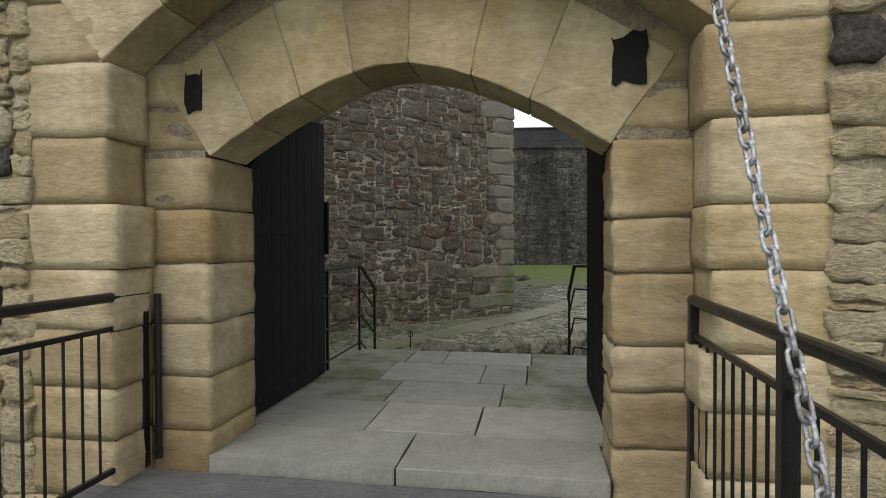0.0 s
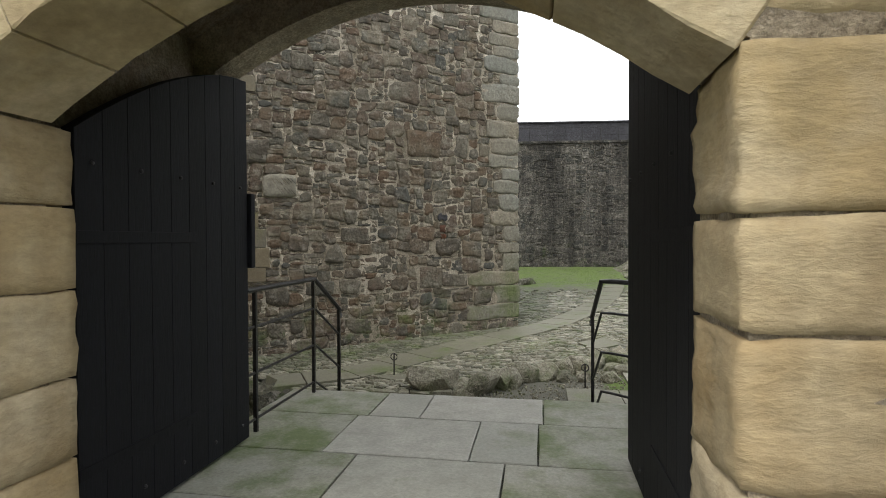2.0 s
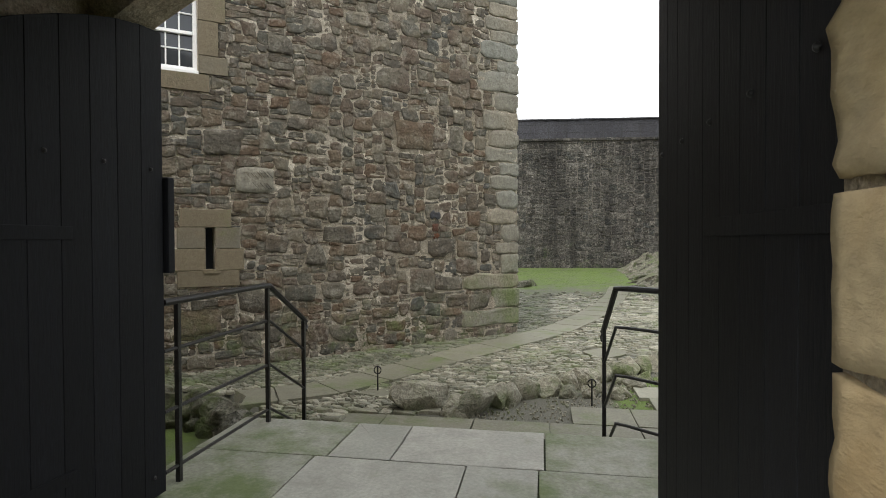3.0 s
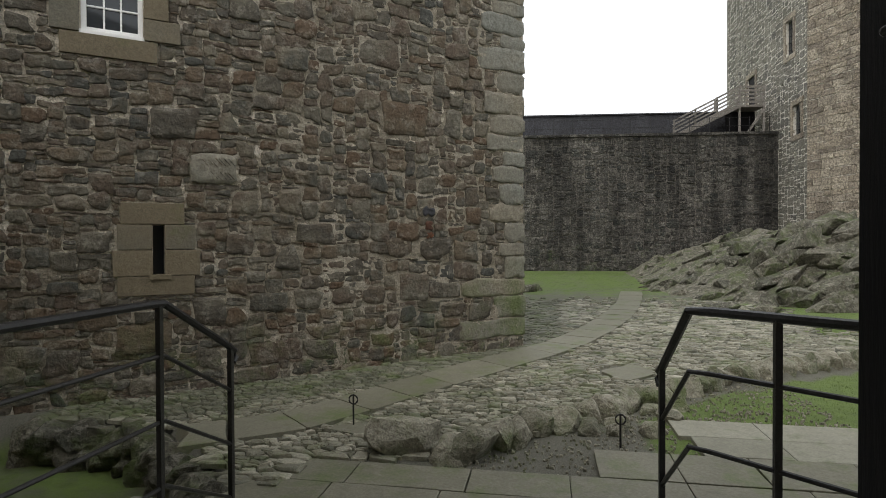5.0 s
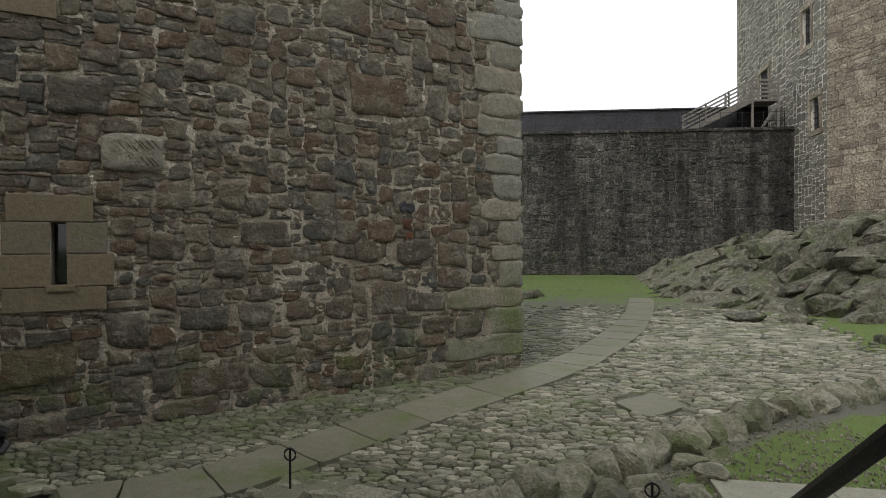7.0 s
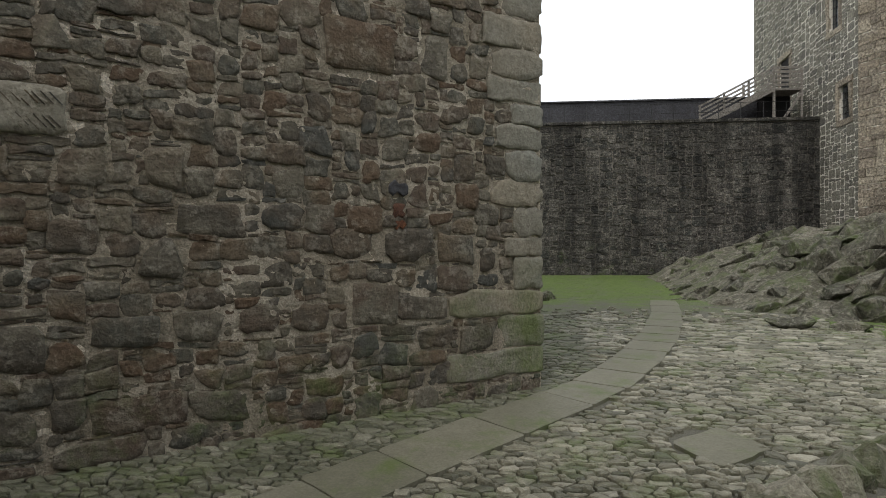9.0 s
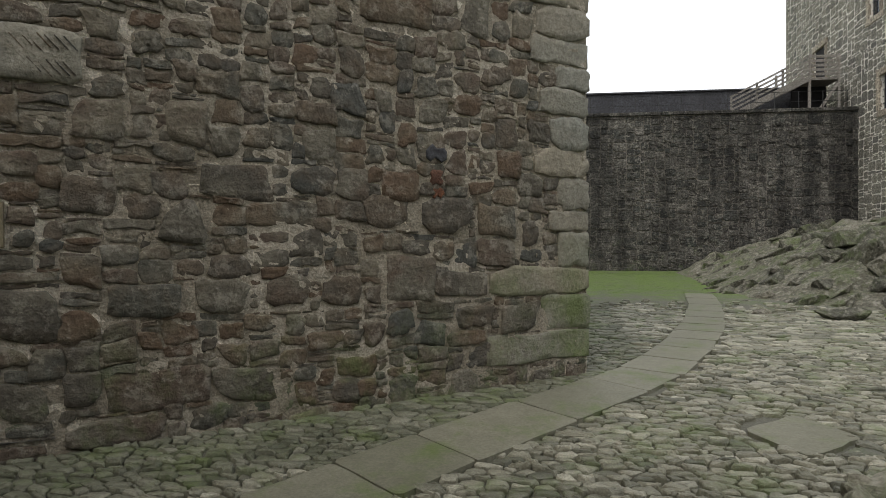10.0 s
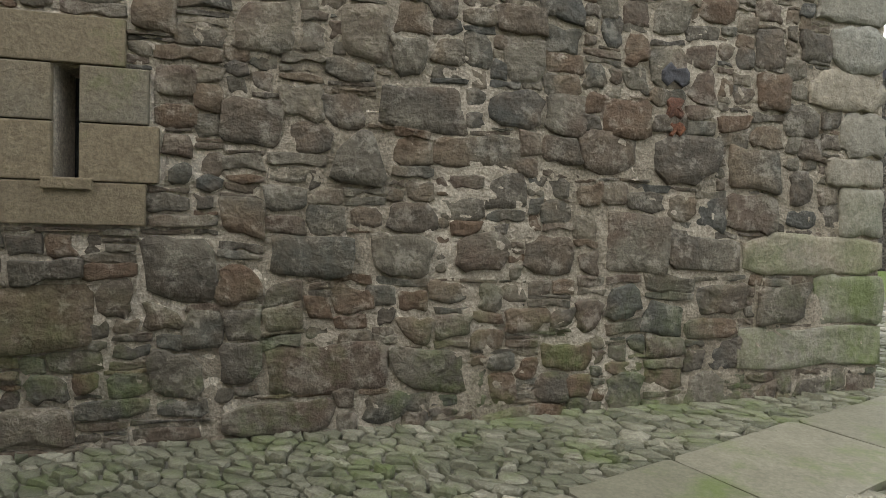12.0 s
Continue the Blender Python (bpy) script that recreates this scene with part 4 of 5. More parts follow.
def sash_window():
    u0, u1, v0, v1 = WIN
    g = tagged(empty("window_1", tower_at(u0, v0, -0.1)), "white-painted sash window with small panes in the tower", "window", kind="structure")
    tb = lambda a, b, c, d, e, f: box(a, b, c, d, e, f, 0.004, m=TM)
    part("window_sill", tb(u0 - 0.02, u1 + 0.02, -0.16, 0.02, v0, v0 + 0.05), WHITE, g)
    fr = tb(u0, u0 + 0.06, -0.16, -0.06, v0 + 0.05, v1)
    for q in ((u1 - 0.06, u1, v0 + 0.05, v1), (u0 + 0.06, u1 - 0.06, v1 - 0.06, v1), (u0 + 0.06, u1 - 0.06, v0 + 0.05, v0 + 0.11), (u0 + 0.06, u1 - 0.06, (v0 + v1) / 2 - 0.025, (v0 + v1) / 2 + 0.025)):
        fr = box(q[0], q[1], -0.16, -0.06, q[2], q[3], 0.003, bm=fr, m=TM)
    part("window_frame", fr, WHITE, g)
    w, h = (u1 - u0 - 0.12) / 3, (v1 - v0 - 0.17) / 4
    for i in range(3):
        for j in range(4):
            part("pane", tb(u0 + 0.06 + w * i, u0 + 0.06 + w * (i + 1), -0.13, -0.12, v0 + 0.11 + h * j, v0 + 0.11 + h * (j + 1)), GLASS, g)
    for i in (1, 2):
        part("glazing_bar", tb(u0 + 0.06 + w * i - 0.011, u0 + 0.06 + w * i + 0.011, -0.14, -0.085, v0 + 0.1, v1 - 0.05), WHITE, g)
    for j in (1, 3):
        part("glazing_bar", tb(u0 + 0.06, u1 - 0.06, -0.138, -0.09, v0 + 0.11 + h * j - 0.011, v0 + 0.11 + h * j + 0.011), WHITE, g)


sash_window()
slit_glass = tagged(part("window_2", box(SLIT[0] + 0.004, SLIT[1] - 0.004, -0.3, -0.29, SLIT[2] + 0.004, SLIT[3] - 0.004, m=TM), GLASS, None, "narrow arrow slit glazed deep in the tower wall"), category="window", kind="structure")
for name, mat, q, label in (("iron_stub", RUST, (1.86, 2.03, 2.06, 2.24), "rusty iron stub staining the stones"), ("rust_run", RUST, (1.88, 2.0, 1.93, 2.06), "rust run below the iron stub"),
                            ("iron_plate", SLATE, (1.83, 2.08, 2.30, 2.46), "blue-black iron plate let into the wall")):
    part(name, mesh_data(name, *worn_stone(rect(*q), tower_at, r, 0.006, 0.032, ragged=0.03), mat, TN), mat, wall_tower, label)

# ---- the curtain wall across the yard, its walk and parapet ----
ca, sa = math.cos(radians(6)), math.sin(radians(6))
CO = Vector((1.35, 34.35, 0))
CM = Matrix(((ca, -sa, 0, CO.x), (sa, ca, 0, CO.y), (0, 0, 1, 0), (0, 0, 0, 1)))
curtain_at = plane_at(CO, (ca, sa, 0), (sa, -ca, 0))
CT = 7.35
wall_curtain = tagged(part("wall_curtain", box(-26, 10.6, 0, 3.2, -0.5, CT, 0.02, m=CM), FARMORTAR, None, "dark damp curtain wall of blackened rubble across the yard"), category="wall", kind="structure")
cs = random.Random(5)
lay("curtain_stone", [((a, c), stone_mesh(rect(a, b, c, d), curtain_at, cs, cs.uniform(0.006, 0.025), cs.uniform(0.02, 0.06), 0.03, 9, 0.02, 0.9, 0.14, 0.5)) for a, b, c, d in pack_stones((-4.5, 10.6, -0.1, CT), [], cs, 0.05)], FARSTONE, wall_curtain)
x = -4.5
while x < 10.4:
    w = cs.uniform(0.4, 0.8)
    part("coping_stone", box(x, x + w - 0.02, -0.12, 0.5, CT - 0.02, CT + 0.13, 0.02, m=CM), FARSTONE, wall_curtain)
    x += w
parapet = tagged(part("wall_parapet", box(-26, 9.4, 2.7, 3.2, CT, CT + 1.7, 0.02, m=CM), SLATE, None, "dark slate-grey parapet behind the wall walk"), category="parapet", kind="structure")
part("coping", box(-26, 9.4, 2.6, 3.3, CT + 1.7, CT + 1.78, 0.02, m=CM), SLATE, parapet)
walk_rail = tagged(empty("walk_railing", CM @ Vector((0, 0.2, CT))), "thin dark iron railing along the wall walk", "railing")
for i in range(15):
    part("post", bar([CM @ Vector((-4 + i, 0.25, CT)), CM @ Vector((-4 + i, 0.25, CT + 0.95))], 0.018, 6), IRON, walk_rail)
for z in (0.5, 0.93):
    part("rail", bar([CM @ Vector((-4.2, 0.25, CT + z)), CM @ Vector((10.2, 0.25, CT + z))], 0.013, 6), IRON, walk_rail)

# ---- the keep and its stair wing ----
KX, KY0, KY1, KH = 11.6, 32.0, 43.6, 22.0
keep_at = plane_at((KX, KY0, 0), (0, 1, 0), (-1, 0, 0))


def keep_core(openings):
    bm = bmesh.new()
    us = sorted({0, KY1 - KY0, *[q for o in openings for q in o[:2]]})
    vs = sorted({0, KH, *[q for o in openings for q in o[2:]]})
    V = {(i, j): bm.verts.new(keep_at(u, v, 0)) for i, u in enumerate(us) for j, v in enumerate(vs)}
    for i in range(len(us) - 1):
        for j in range(len(vs) - 1):
            hole = any(o[0] <= us[i] < o[1] and o[2] <= vs[j] < o[3] for o in openings)
            if not hole:
                bm.faces.new((V[i, j], V[i + 1, j], V[i + 1, j + 1], V[i, j + 1]))
                continue
            o = next(o for o in openings if o[0] <= us[i] < o[1] and o[2] <= vs[j] < o[3])
            q = [bm.verts.new(keep_at(u, v, -0.5)) for u, v in ((us[i], vs[j]), (us[i + 1], vs[j]), (us[i + 1], vs[j + 1]), (us[i], vs[j + 1]))]
            a = [V[i, j], V[i + 1, j], V[i + 1, j + 1], V[i, j + 1]]
            bm.faces.new(q)
            for k, edge in enumerate((vs[j] == o[2], us[i + 1] == o[1], vs[j + 1] == o[3], us[i] == o[0])):
                if edge:
                    bm.faces.new((a[k], a[(k + 1) % 4], q[(k + 1) % 4], q[k]))
    w = KY1 - KY0
    c = [bm.verts.new(keep_at(u, v, n)) for u, v, n in ((0, 0, -10), (w, 0, -10), (w, KH, -10), (0, KH, -10))]
    bm.faces.new(c)
    bm.faces.new([V[i, len(vs) - 1] for i in range(len(us))] + [c[2], c[3]])
    bm.faces.new([V[0, j] for j in range(len(vs))] + [c[3], c[0]])
    bm.faces.new([V[len(us) - 1, j] for j in range(len(vs))] + [c[2], c[1]])
    return bm


OPEN = ((0.85, 1.65, 6.9, 8.3), (1.7, 2.5, 10.9, 12.6), (6.6, 7.8, 9.3, 11.3))
wall_keep = tagged(part("wall_keep", keep_core(OPEN), KEEPMORTAR, None, "tall grey keep wall of rubble outlined in pale mortar"), category="keep wall", kind="structure")
shut = [(a - 0.24, b + 0.24, c - 0.25, d + 0.28) for a, b, c, d in OPEN]
lay("keep_rubble", [((a, c), stone_mesh(rect(a, b, c, d), keep_at, cs, cs.uniform(0.012, 0.034), 0.015, 0.03, 9, 0.025, 0.93, 0.16, 0.4)) for a, b, c, d in pack_stones((0, 11.6, 1.5, 17.5), shut, cs, 0.05)], KEEPSTONE, wall_keep)
for a, b, c, d in OPEN:
    for q in ((a - 0.24, a, c, d), (b, b + 0.24, c, d), (a - 0.3, b + 0.3, c - 0.25, c), (a - 0.3, b + 0.3, d, d + 0.28)):
        g = stone_mesh(rect(*q), keep_at, cs, 0.008, 0.05, 0.05, 16, 0.008, 0.92, 0.05)
        part("dressed_stone", mesh_data("dressed_stone", *g, WINGSTONE, False), WINGSTONE, wall_keep)
for i, (a, b, c, d) in enumerate(OPEN[:2]):
    w = tagged(empty("window_%d" % (i + 3), keep_at(a, c, -0.3)), "small dark keep window with crossed iron bars", "window", kind="structure")
    part("pane", box(KX + 0.13, KX + 0.14, KY0 + a + 0.004, KY0 + b - 0.004, c + 0.004, d - 0.004), GLASS, w)
    for k in range(1, 4):
        part("iron_bar", bar([(KX + 0.07, KY0 + a + (b - a) * k / 4, c), (KX + 0.07, KY0 + a + (b - a) * k / 4, d)], 0.015, 6), IRON, w)
    for k in range(1, 5):
        part("iron_bar", bar([(KX + 0.085, KY0 + a, c + (d - c) * k / 5), (KX + 0.085, KY0 + b, c + (d - c) * k / 5)], 0.015, 6), IRON, w)
# the open doorway's shade is a near-black panel set just behind the wall face
keep_doorway_shade = tagged(part("door_1", box(KX + 0.06, KX + 0.13, KY0 + 6.604, KY0 + 7.796, 9.3, 11.296, 0.01), DARK, None, "near-black panel painting the shaded doorway of the keep at the head of the stair"), category="door", kind="structure")

wu = Vector((0.447, -0.894, 0))
WN = Vector((-0.894, -0.447, 0))
WO = Vector((KX - 0.05, KY0 + 0.1, 0))
wing_at = plane_at(WO, wu, WN)
WM = Matrix(((wu.x, -WN.x, 0, WO.x), (wu.y, -WN.y, 0, WO.y), (0, 0, 1, 0), (0, 0, 0, 1)))
wall_wing = tagged(part("wall_wing", box(0, 9, 0.0, 6, 0, 20, 0.03, m=WM), KEEPMORTAR, None, "warm brown coursed stone wing standing before the keep"), category="keep wall", kind="structure")
v = 0.8
wing = []
while v < 17:
    h = cs.uniform(0.2, 0.42)
    u = 0.0
    while u < 6:
        w = cs.uniform(0.3, 0.9)
        wing.append(((u, v), stone_mesh(rect(u, u + w, v, v + h), wing_at, cs, 0.008, 0.035, 0.02, 10, 0.02, 0.92, 0.05, 0.6)))
        u += w
    v += h
lay("coursed_stone", wing, WINGSTONE, wall_wing)


# ---- timber stair from the wall walk to the keep door ----
def keep_stair():
    g = tagged(empty("timber_stair", (9, 36, CT)), "grey timber stair and landing rising to the keep door", "stair")
    P = lambda u, v, z: CM @ Vector((u, v, z))
    top, u0, u1, u2, v0, v1 = 9.1, 5.4, 8.8, 10.15, 1.0, 2.2
    part("landing", box(u1, u2, v0, v1 + 3.2, top - 0.12, top, 0.01, m=CM), TIMBER, g)
    for u in (u1 + 0.05, u2 - 0.05):
        for v in (v0 + 0.05, v1 + 2.0):
            part("post", bar([P(u, v, CT), P(u, v, top + 1.05)], 0.05, square=True), TIMBER, g)
    part("brace", bar([P(u1 + 0.3, v0 + 0.05, CT), P(u2 - 0.1, v0 + 0.05, top - 0.3)], 0.05, square=True), TIMBER, g)
    part("boarding", box(u1 - 0.2, u2, v1 - 0.05, v1, CT, top - 0.12, 0.005, m=CM), DARK, g)
    for z in (0.15, 0.35, 0.55, 0.75, 0.95):
        part("rail", box(u1, u2, v0 + 0.0, v0 + 0.04, top + z - 0.06, top + z + 0.06, 0.005, m=CM), TIMBER, g)
        part("rail", bar([P(u0, v0, CT + z), P(u1, v0, top + z)], 0.042, square=True), TIMBER, g)
    for f in (0.02, 0.35, 0.68):
        part("post", bar([P(u0 + f * (u1 - u0), v0 + 0.06, CT + f * (top - CT) - 0.05), P(u0 + f * (u1 - u0), v0 + 0.06, CT + f * (top - CT) + 1.0)], 0.04, square=True), TIMBER, g)
    for v in (v0, v1):
        part("string", bar([P(u0 - 0.1, v, CT + 0.02), P(u1, v, top - 0.06)], 0.11, square=True), TIMBER, g)
    for i in range(9):
        f = (i + 0.5) / 9.5
        part("tread", box(u0 + f * (u1 - u0) - 0.14, u0 + f * (u1 - u0) + 0.14, v0, v1, CT + f * (top - CT), CT + f * (top - CT) + 0.04, m=CM), TIMBER, g)


keep_stair()

# ---- bedrock outcrop ----
def boulder(x, y, z, sx, sy, sz, rr, name="boulder", mat=ROCK, label="angular lichen-grey boulder lying on the bedrock", category="rock", group="boulders"):
    """A broken block of stone: a squarish lump with flats, hollows and knocked-off corners."""
    bm = bmesh.new()
    bmesh.ops.create_icosphere(bm, subdivisions=3, radius=1.0)
    seed = rr.uniform(0, 90)
    cuts = [(Vector((rr.uniform(-1, 1), rr.uniform(-1, 1), rr.uniform(-0.4, 1))).normalized(), rr.uniform(0.5, 0.82)) for _ in range(12)]
    for v in bm.verts:
        p = v.co.copy()
        p *= 1.12 / (sum(abs(q) ** 4 for q in p) ** 0.25 + 0.12)
        for n, d in cuts:
            over = p.dot(n) - d
            if over > 0:
                p -= n * over * 0.97
        p *= 1 + 0.10 * noise.noise(p * 2.2 + Vector((seed, 0, 0))) + 0.06 * noise.noise(p * 5.5 + Vector((0, seed, 0)))
        v.co = Vector((p.x * sx, p.y * sy, p.z * sz))
    turn = rr.uniform(0, 6.28) if name == "boulder" else 0.75 + rr.uniform(-0.2, 0.2)
    bmesh.ops.transform(bm, matrix=Matrix.Translation((x, y, z)) @ Matrix.Rotation(turn, 4, "Z"), verts=bm.verts)
    return tagged(part(name, bm, mat, None), label, category, group)


def outcrop():
    """A mound of bedrock, broken up by tilted angular blocks that share one dip."""
    xs, ys = [1.6 + 0.16 * i for i in range(86)], [19.4 + 0.16 * j for j in range(90)]
    verts = []
    for y in ys:
        for x in xs:
            h = rock_height(x, y)
            verts.append((x, y, base_z(x, y) - 0.22 + h + smooth(h) * (0.22 * noise.noise((x * 0.9, y * 1.3, 2)) + 0.16 * noise.noise((x * 2.7, y * 3.1, 5)))))
    w = len(xs)
    faces = [(j * w + i, j * w + i + 1, (j + 1) * w + i + 1, (j + 1) * w + i) for j in range(len(ys) - 1) for i in range(w - 1)]
    base = tagged(new("rock_outcrop", mesh_data("rock_outcrop", verts, faces, ROCK, False)), "jagged mossy grey-green bedrock rising to the keep", "rock outcrop", kind="structure")
    orr = random.Random(4)
    for i in range(420):
        x, y = orr.uniform(2.5, 13.0), orr.uniform(20.2, 33)
        h = rock_height(x, y)
        if h < 0.03 or (y > 27 and i % 2):
            continue
        size = orr.uniform(0.2, 0.58) * (0.75 + 0.75 * smooth((x - 4) / 5))
        bm = bmesh.new()
        for _ in range(11):
            d = Vector((orr.uniform(-1, 1), orr.uniform(-1, 1), orr.uniform(-1, 1)))
            m = max(abs(q) for q in d)
            bm.verts.new((d.x / m * size * 1.15, d.y / m * size * 0.8, d.z / m * size * 0.5))
        bmesh.ops.convex_hull(bm, input=bm.verts)
        bmesh.ops.delete(bm, geom=[v for v in bm.verts if not v.link_faces], context="VERTS")
        bmesh.ops.bevel(bm, geom=bm.edges[:], offset=size * 0.03, segments=1, affect="EDGES")
        turn = Euler((radians(-24 + orr.uniform(-14, 14)), radians(-16 + orr.uniform(-14, 14)), radians(28 + orr.uniform(-25, 25)))).to_matrix().to_4x4()
        bmesh.ops.transform(bm, matrix=Matrix.Translation((x, y, base_z(x, y) - 0.24 + h - 0.08 * (x < 6.5))) @ turn, verts=bm.verts)
        part("rock_slab", bm, ROCK, base)


outcrop()
br = random.Random(21)
for x, y, s in ((-0.9, 24.5, 0.5), (-0.5, 25.2, 0.4), (-1.5, 24.8, 0.55), (6.2, 17.6, 0.35), (7.4, 18.2, 0.4), (3.2, 20.6, 0.3), (4.4, 20.0, 0.5), (5.5, 19.9, 0.4)):
    boulder(x, y, base_z(x, y) + s * 0.15, s, s * 0.7, s * 0.4, br)

# ---- kerb of rough stones along the yard ----
kr = random.Random(33)
boulder(-1.52, 9.55, -0.06, 0.46, 0.31, 0.29, kr, "kerb_stone", KERB, "large rough mossy block at the end of the kerb", "kerb stone", "kerb stones")
x = -1.12
while x < 5.4:
    w = kr.uniform(0.17, 0.34)
    y = kerb_y(x)
    boulder(x, y + 0.02, -0.13, w, kr.uniform(0.18, 0.25), kr.uniform(0.18, 0.24), kr, "kerb_stone", KERB, "rough pale kerb stone edging the cobbles", "kerb stone", "kerb stones")
    if kr.random() < 0.7:
        boulder(x + 0.05, y + 0.3, -0.15, w * 0.8, 0.15, 0.12, kr, "kerb_stone", KERB, "rough pale kerb stone edging the cobbles", "kerb stone", "kerb stones")
    x += w * 0.88
for i in range(9):
    x = kr.uniform(0.3, 1.6)
    boulder(x, kerb_y(x) - 0.3 - kr.uniform(0, 0.7), -0.2, 0.2, 0.16, 0.12, kr, "kerb_stone", KERB, "loose rough stone lying below the kerb", "kerb stone", "kerb stones")
for i in range(26):
    x = -6.0 + 3.3 * (i % 13) / 12 + kr.uniform(-0.06, 0.06)
    y = pit_edge(x) + kr.uniform(-0.22, -0.12)
    boulder(x, y, -0.30 if i < 13 else -0.53, kr.uniform(0.22, 0.34), kr.uniform(0.2, 0.28), 0.19, kr, "kerb_stone", ROCK, "mossy stone edging the sunken strip", "kerb stone", "sunken edge stones")

# ---- path of slabs, then cobbles ----
PATH_LINE = [(-4.2, 9.35), (-3.0, 10.1), (-2.1, 11.55), (-1.0, 13.1), (0.1, 14.6), (0.9, 16.5), (1.7, 19.0), (2.4, 22.0), (2.9, 25.2)]
PATH_W = 0.37


def path_side(x, y):
    """Distance from the middle of the slab path."""
    best = 9.0
    for (ax, ay), (bx, by) in zip(PATH_LINE, PATH_LINE[1:]):
        dx, dy = bx - ax, by - ay
        f = min(1, max(0, ((x - ax) * dx + (y - ay) * dy) / (dx * dx + dy * dy)))
        best = min(best, math.hypot(x - ax - f * dx, y - ay - f * dy))
    return best


path = tagged(empty("path", (-2, 11.5, -0.15)), "curving path of worn greenish-grey stone slabs between cobbles", "path", kind="structure")
pr = random.Random(3)
dense = []
for (ax, ay), (bx, by) in zip(PATH_LINE, PATH_LINE[1:]):
    for k in range(12):
        dense.append(Vector((ax + (bx - ax) * k / 12, ay + (by - ay) * k / 12)))
for _ in range(6):
    dense = [dense[0]] + [(a + 2 * b + c) / 4 for a, b, c in zip(dense, dense[1:], dense[2:])] + [dense[-1]]
i = 0
while i < len(dense) - 3:
    j = min(len(dense) - 2, i + pr.choice((5, 6, 7, 8)) if dense[i].y < 16 else i + pr.choice((4, 5)))
    a, b = dense[i], dense[j]
    na, nb = [Vector((-(dense[k + 1] - dense[k]).y, (dense[k + 1] - dense[k]).x)).normalized() for k in (i, j)]
    wa, wb = PATH_W * pr.uniform(0.95, 1.06), PATH_W * pr.uniform(0.95, 1.06)
    poly = [tuple(a - na * wa), tuple(b - nb * wb), tuple(b + nb * wb), tuple(a + na * wa)]
    at = lambda u, v, n: Vector((u, v, base_z(u, max(v, 9.3)) + 0.028 + n))
    s = stone_mesh(poly, at, pr, 0.012, 0.008, 0.08, 18, 0.005, 0.95, 0.04, 0.3)
    part("path_slab", mesh_data("path_slab", *s, PATH, False), PATH, path)
    i = j
for poly in ([(0.62, 12.92), (0.94, 12.4), (1.5, 12.88), (1.18, 13.4)], [(-2.55, 9.95), (-1.9, 9.75), (-1.8, 10.35), (-2.4, 10.45)]):
    s = stone_mesh(poly, lambda u, v, n: Vector((u, v, base_z(u, v) + 0.022 + n)), pr, 0.008, 0.008, 0.08, 18, 0.012, 0.95, 0.06)
    part("path_slab", mesh_data("path_slab", *s, PATH, False), PATH, path)


def tower_inside(x, y):
    d = Vector((x, y, 0)) - TO
    return d.dot(TN) < 0.02 and -0.1 < d.dot(TU) < 12


def cobbles():
    cr = random.Random(8)
    out, damp = [], []
    for (y0, y1, step) in ((8.6, 12.6, 0.082), (12.6, 16.4, 0.10), (16.4, 25.0, 0.145)):
        sites = []
        j, y = 0, y0
        while y < y1:
            x = -6.0 + (j % 2) * step * 0.7
            while x < 8.2:
                ok = (x > -1.75 and y > kerb_y(x) + 0.2) or (x <= -1.75 and (x < -2.6 or y > 9.3) and y > pit_edge(x) + 0.05)
                if ok and not tower_inside(x, y) and rock_height(x, y) < 0.25:
                    if not (x > 5.2 and y > kerb_y(x) + 0.6 and cr.random() < smooth((x - 5) / 1.5)):
                        if not (y > 19.5 and cr.random() < smooth((y - 19.5) / 4)):
                            sites.append((x + cr.uniform(-0.5, 0.5) * step, y + cr.uniform(-0.4, 0.4) * step, step * cr.uniform(0.2, 0.7)))
                x += step * 1.8
            y += step
            j += 1
        for sxy, p in zip(sites, power_cells(sites, (-6.2, 8.4, y0 - 0.1, y1), 1.8)):
            if p is None:
                continue
            u, v = centre(p)
            if path_side(u, v) < PATH_W + 0.01 or math.hypot(u - 1.05, v - 12.9) < 0.42:
                continue
            if max(abs(q[0] - u) for q in p) > 0.25 or max(abs(q[1] - v) for q in p) > 0.2:
                p = [(u + 0.6 * max(-0.16, min(0.16, q[0] - u)), v + 0.6 * max(-0.12, min(0.12, q[1] - v))) for q in p]
            low = max(0.0, 1 - max(0.0, (Vector((u, v, 0)) - TO).dot(TN)) / 1.5) if u < 0.2 else 0.0
            z = base_z(u, v) - 0.011 * low
            at = lambda a, b, n, z=z: Vector((a, b, z + n))
            (damp if low > 0.3 + 0.3 * noise.noise((u * 1.5, v * 1.5, 0)) else out).append(((u, v), stone_mesh(p, at, cr, cr.uniform(0.006, 0.015), cr.uniform(0.016, 0.036), 0.03, 9, 0.013, 0.84, 0.12, 0.5, 0.55)))
    near = lambda c: -4.2 < c[0] < 0.2 and 10.2 < c[1] < 11.8
    bed = tagged(empty("cobbled_yard", (1, 14, -0.1)), "yard of damp grey-green rounded cobbles", "cobbles", kind="structure")
    lay("mossy_cobble", damp, COBBLE_MOSSY, bed, rest_label="low mossy green cobbles along the tower foot", round_=Vector((0, 0, 1)))
    lay("cobble", out, COBBLE, bed, near, rest_label="damp grey-green cobbles", round_=Vector((0, 0, 1)))


cobbles()


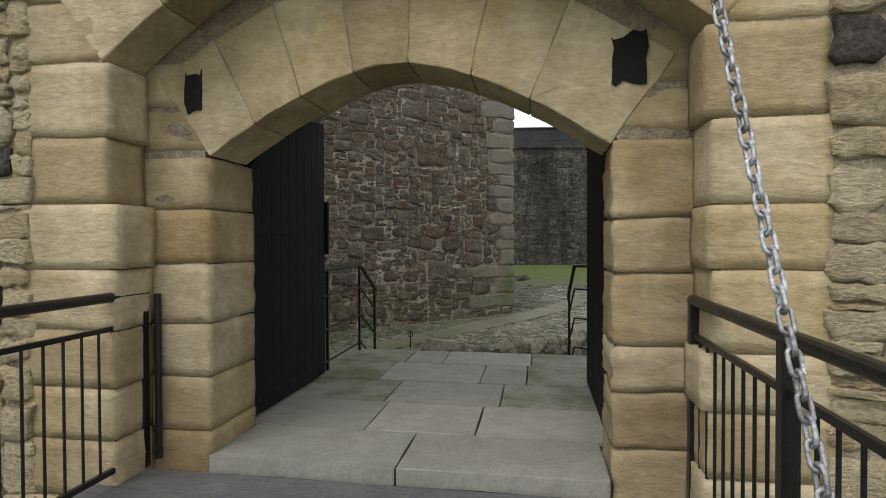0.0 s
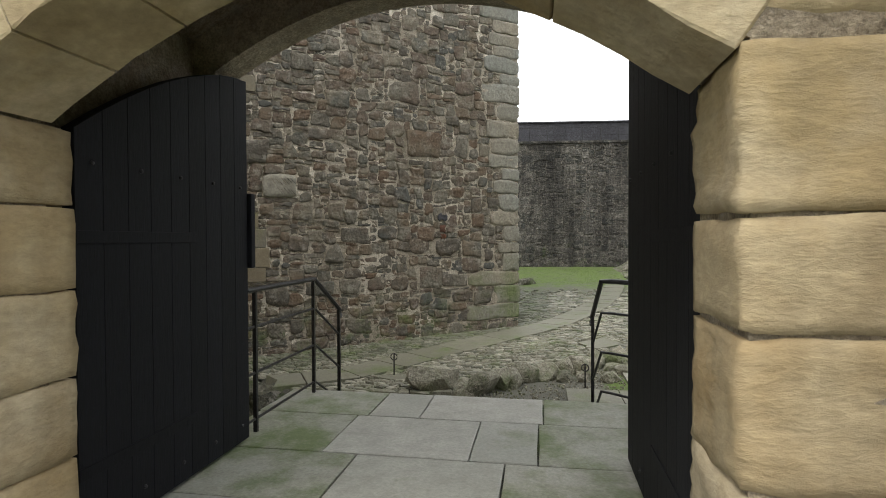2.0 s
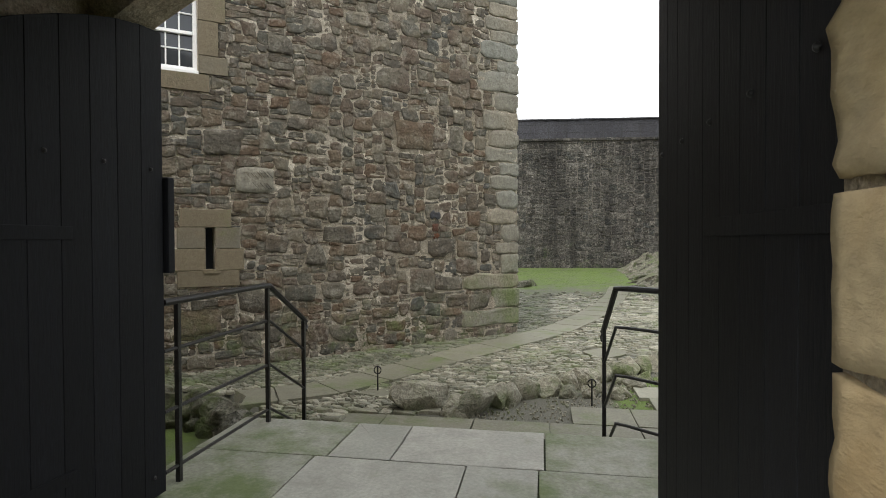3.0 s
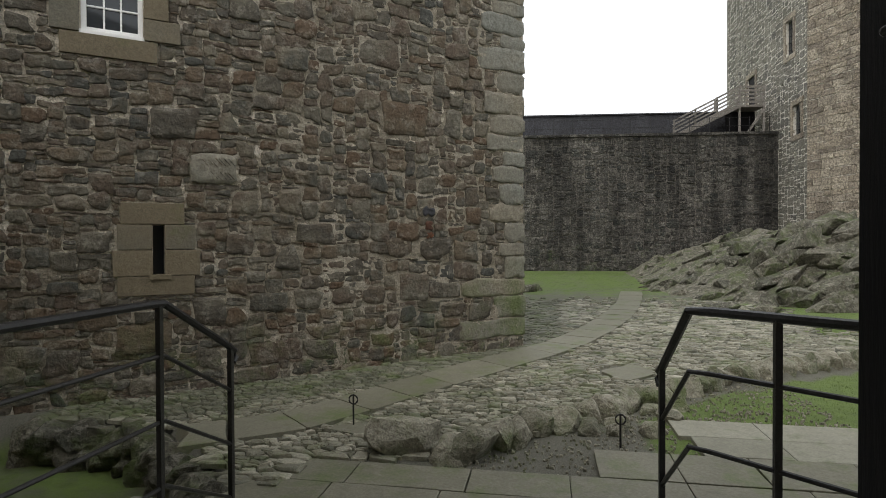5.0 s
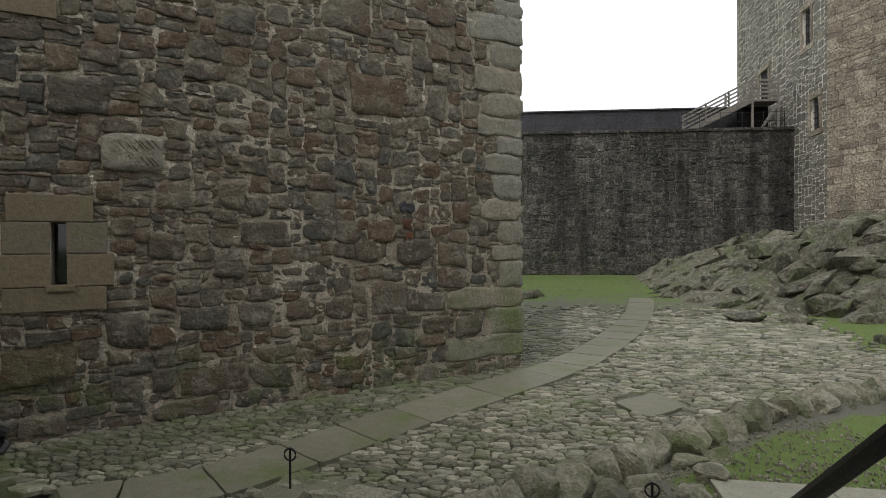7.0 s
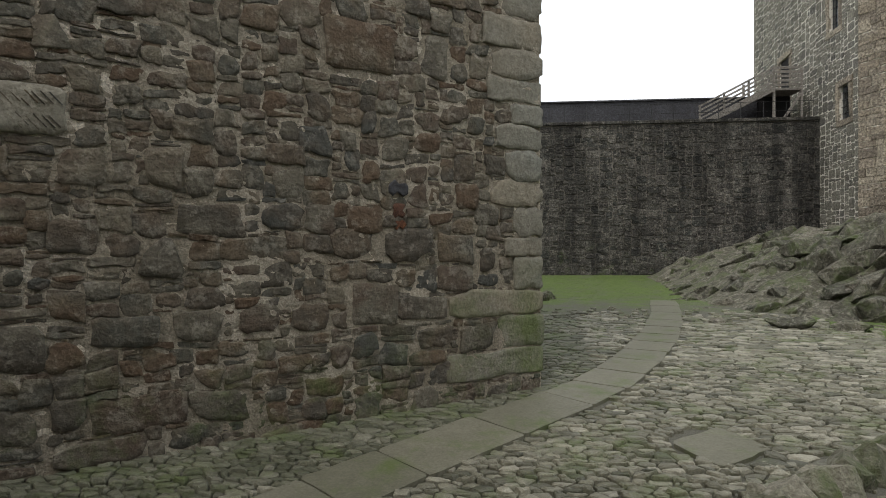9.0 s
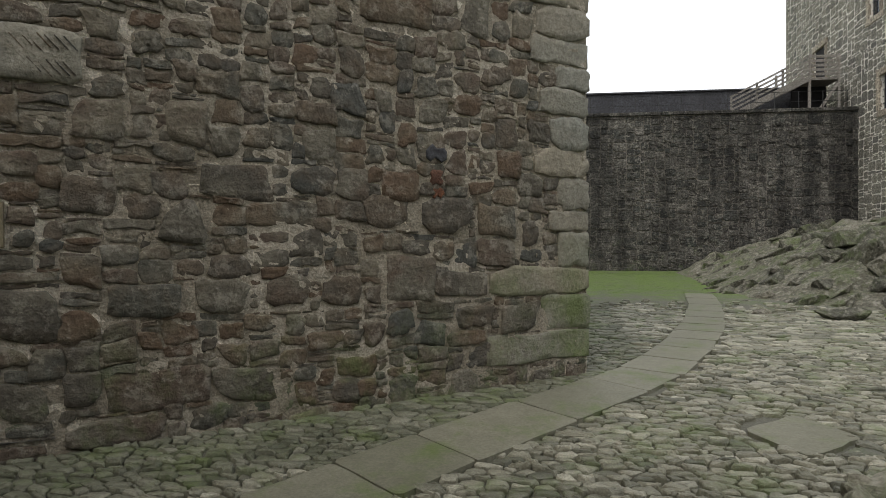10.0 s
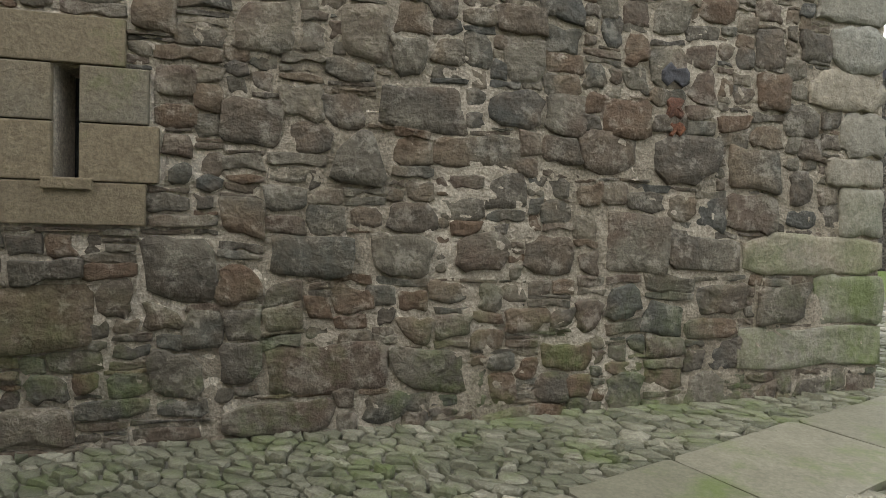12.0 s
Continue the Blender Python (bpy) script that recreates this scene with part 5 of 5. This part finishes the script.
# ---- grass tufts and moss ----
def tufts(name, spots, label):
    gr = random.Random(17)
    verts, faces = [], []
    for x, y, tall in spots:
        z = ground_z(x, y)
        for _ in range(4):
            a, lean = gr.uniform(0, 6.28), gr.uniform(0.1, 0.6)
            h, w = tall * gr.uniform(0.6, 1.2), tall * 0.11
            bx, by = x + gr.uniform(-0.05, 0.05), y + gr.uniform(-0.05, 0.05)
            dx, dy = math.cos(a), math.sin(a)
            o = len(verts)
            verts += [(bx - dy * w, by + dx * w, z - 0.02), (bx + dy * w, by - dx * w, z - 0.02), (bx + dx * lean * h, by + dy * lean * h, z + h)]
            faces.append((o, o + 1, o + 2))
    return tagged(new(name, mesh_data(name, verts, faces, GRASS, False)), label, "grass", kind="stuff")


gr = random.Random(29)
spots = []
while len(spots) < 14000:
    x, y = gr.uniform(-3, 12), gr.uniform(8.5, 33)
    c = grass_cover(x, y)
    if c > 0.5 and gr.random() < c and rock_height(x, y) < 0.15 and not (y < 11.0 and x < 4.5) and not tower_inside(x, y):
        spots.append((x, y, 0.008 + 0.014 * gr.random()))
tufts("grass", spots, "short damp green grass and moss in the yard")


def pebbles():
    pr_ = random.Random(41)
    out = []
    for _ in range(3200):
        x, y = pr_.uniform(-1.6, 3.2), pr_.uniform(9.25, 13.0)
        if y > kerb_y(x) - 0.15 or (x > 0.25 and y < 9.9) or (x > 1.3 and y < 11.0):
            continue
        s_ = pr_.uniform(0.008, 0.022)
        z = ground_z(x, y)
        poly = [(x + s_ * math.cos(k * 1.05) * pr_.uniform(0.7, 1.2), y + s_ * math.sin(k * 1.05) * pr_.uniform(0.7, 1.2)) for k in range(6)]
        out.append(((x, y), stone_mesh(poly, lambda a, b, n, z=z: Vector((a, b, z + 0.001 + n)), pr_, 0.001, 0.007, 0.02, 6, 0.001, 0.7, 0.02)))
    v, f = join([q for _, q in out if q])
    tagged(new("gravel", mesh_data("gravel", v, f, KERB)), "loose pale gravel below the kerb stones", "gravel", kind="stuff")


pebbles()
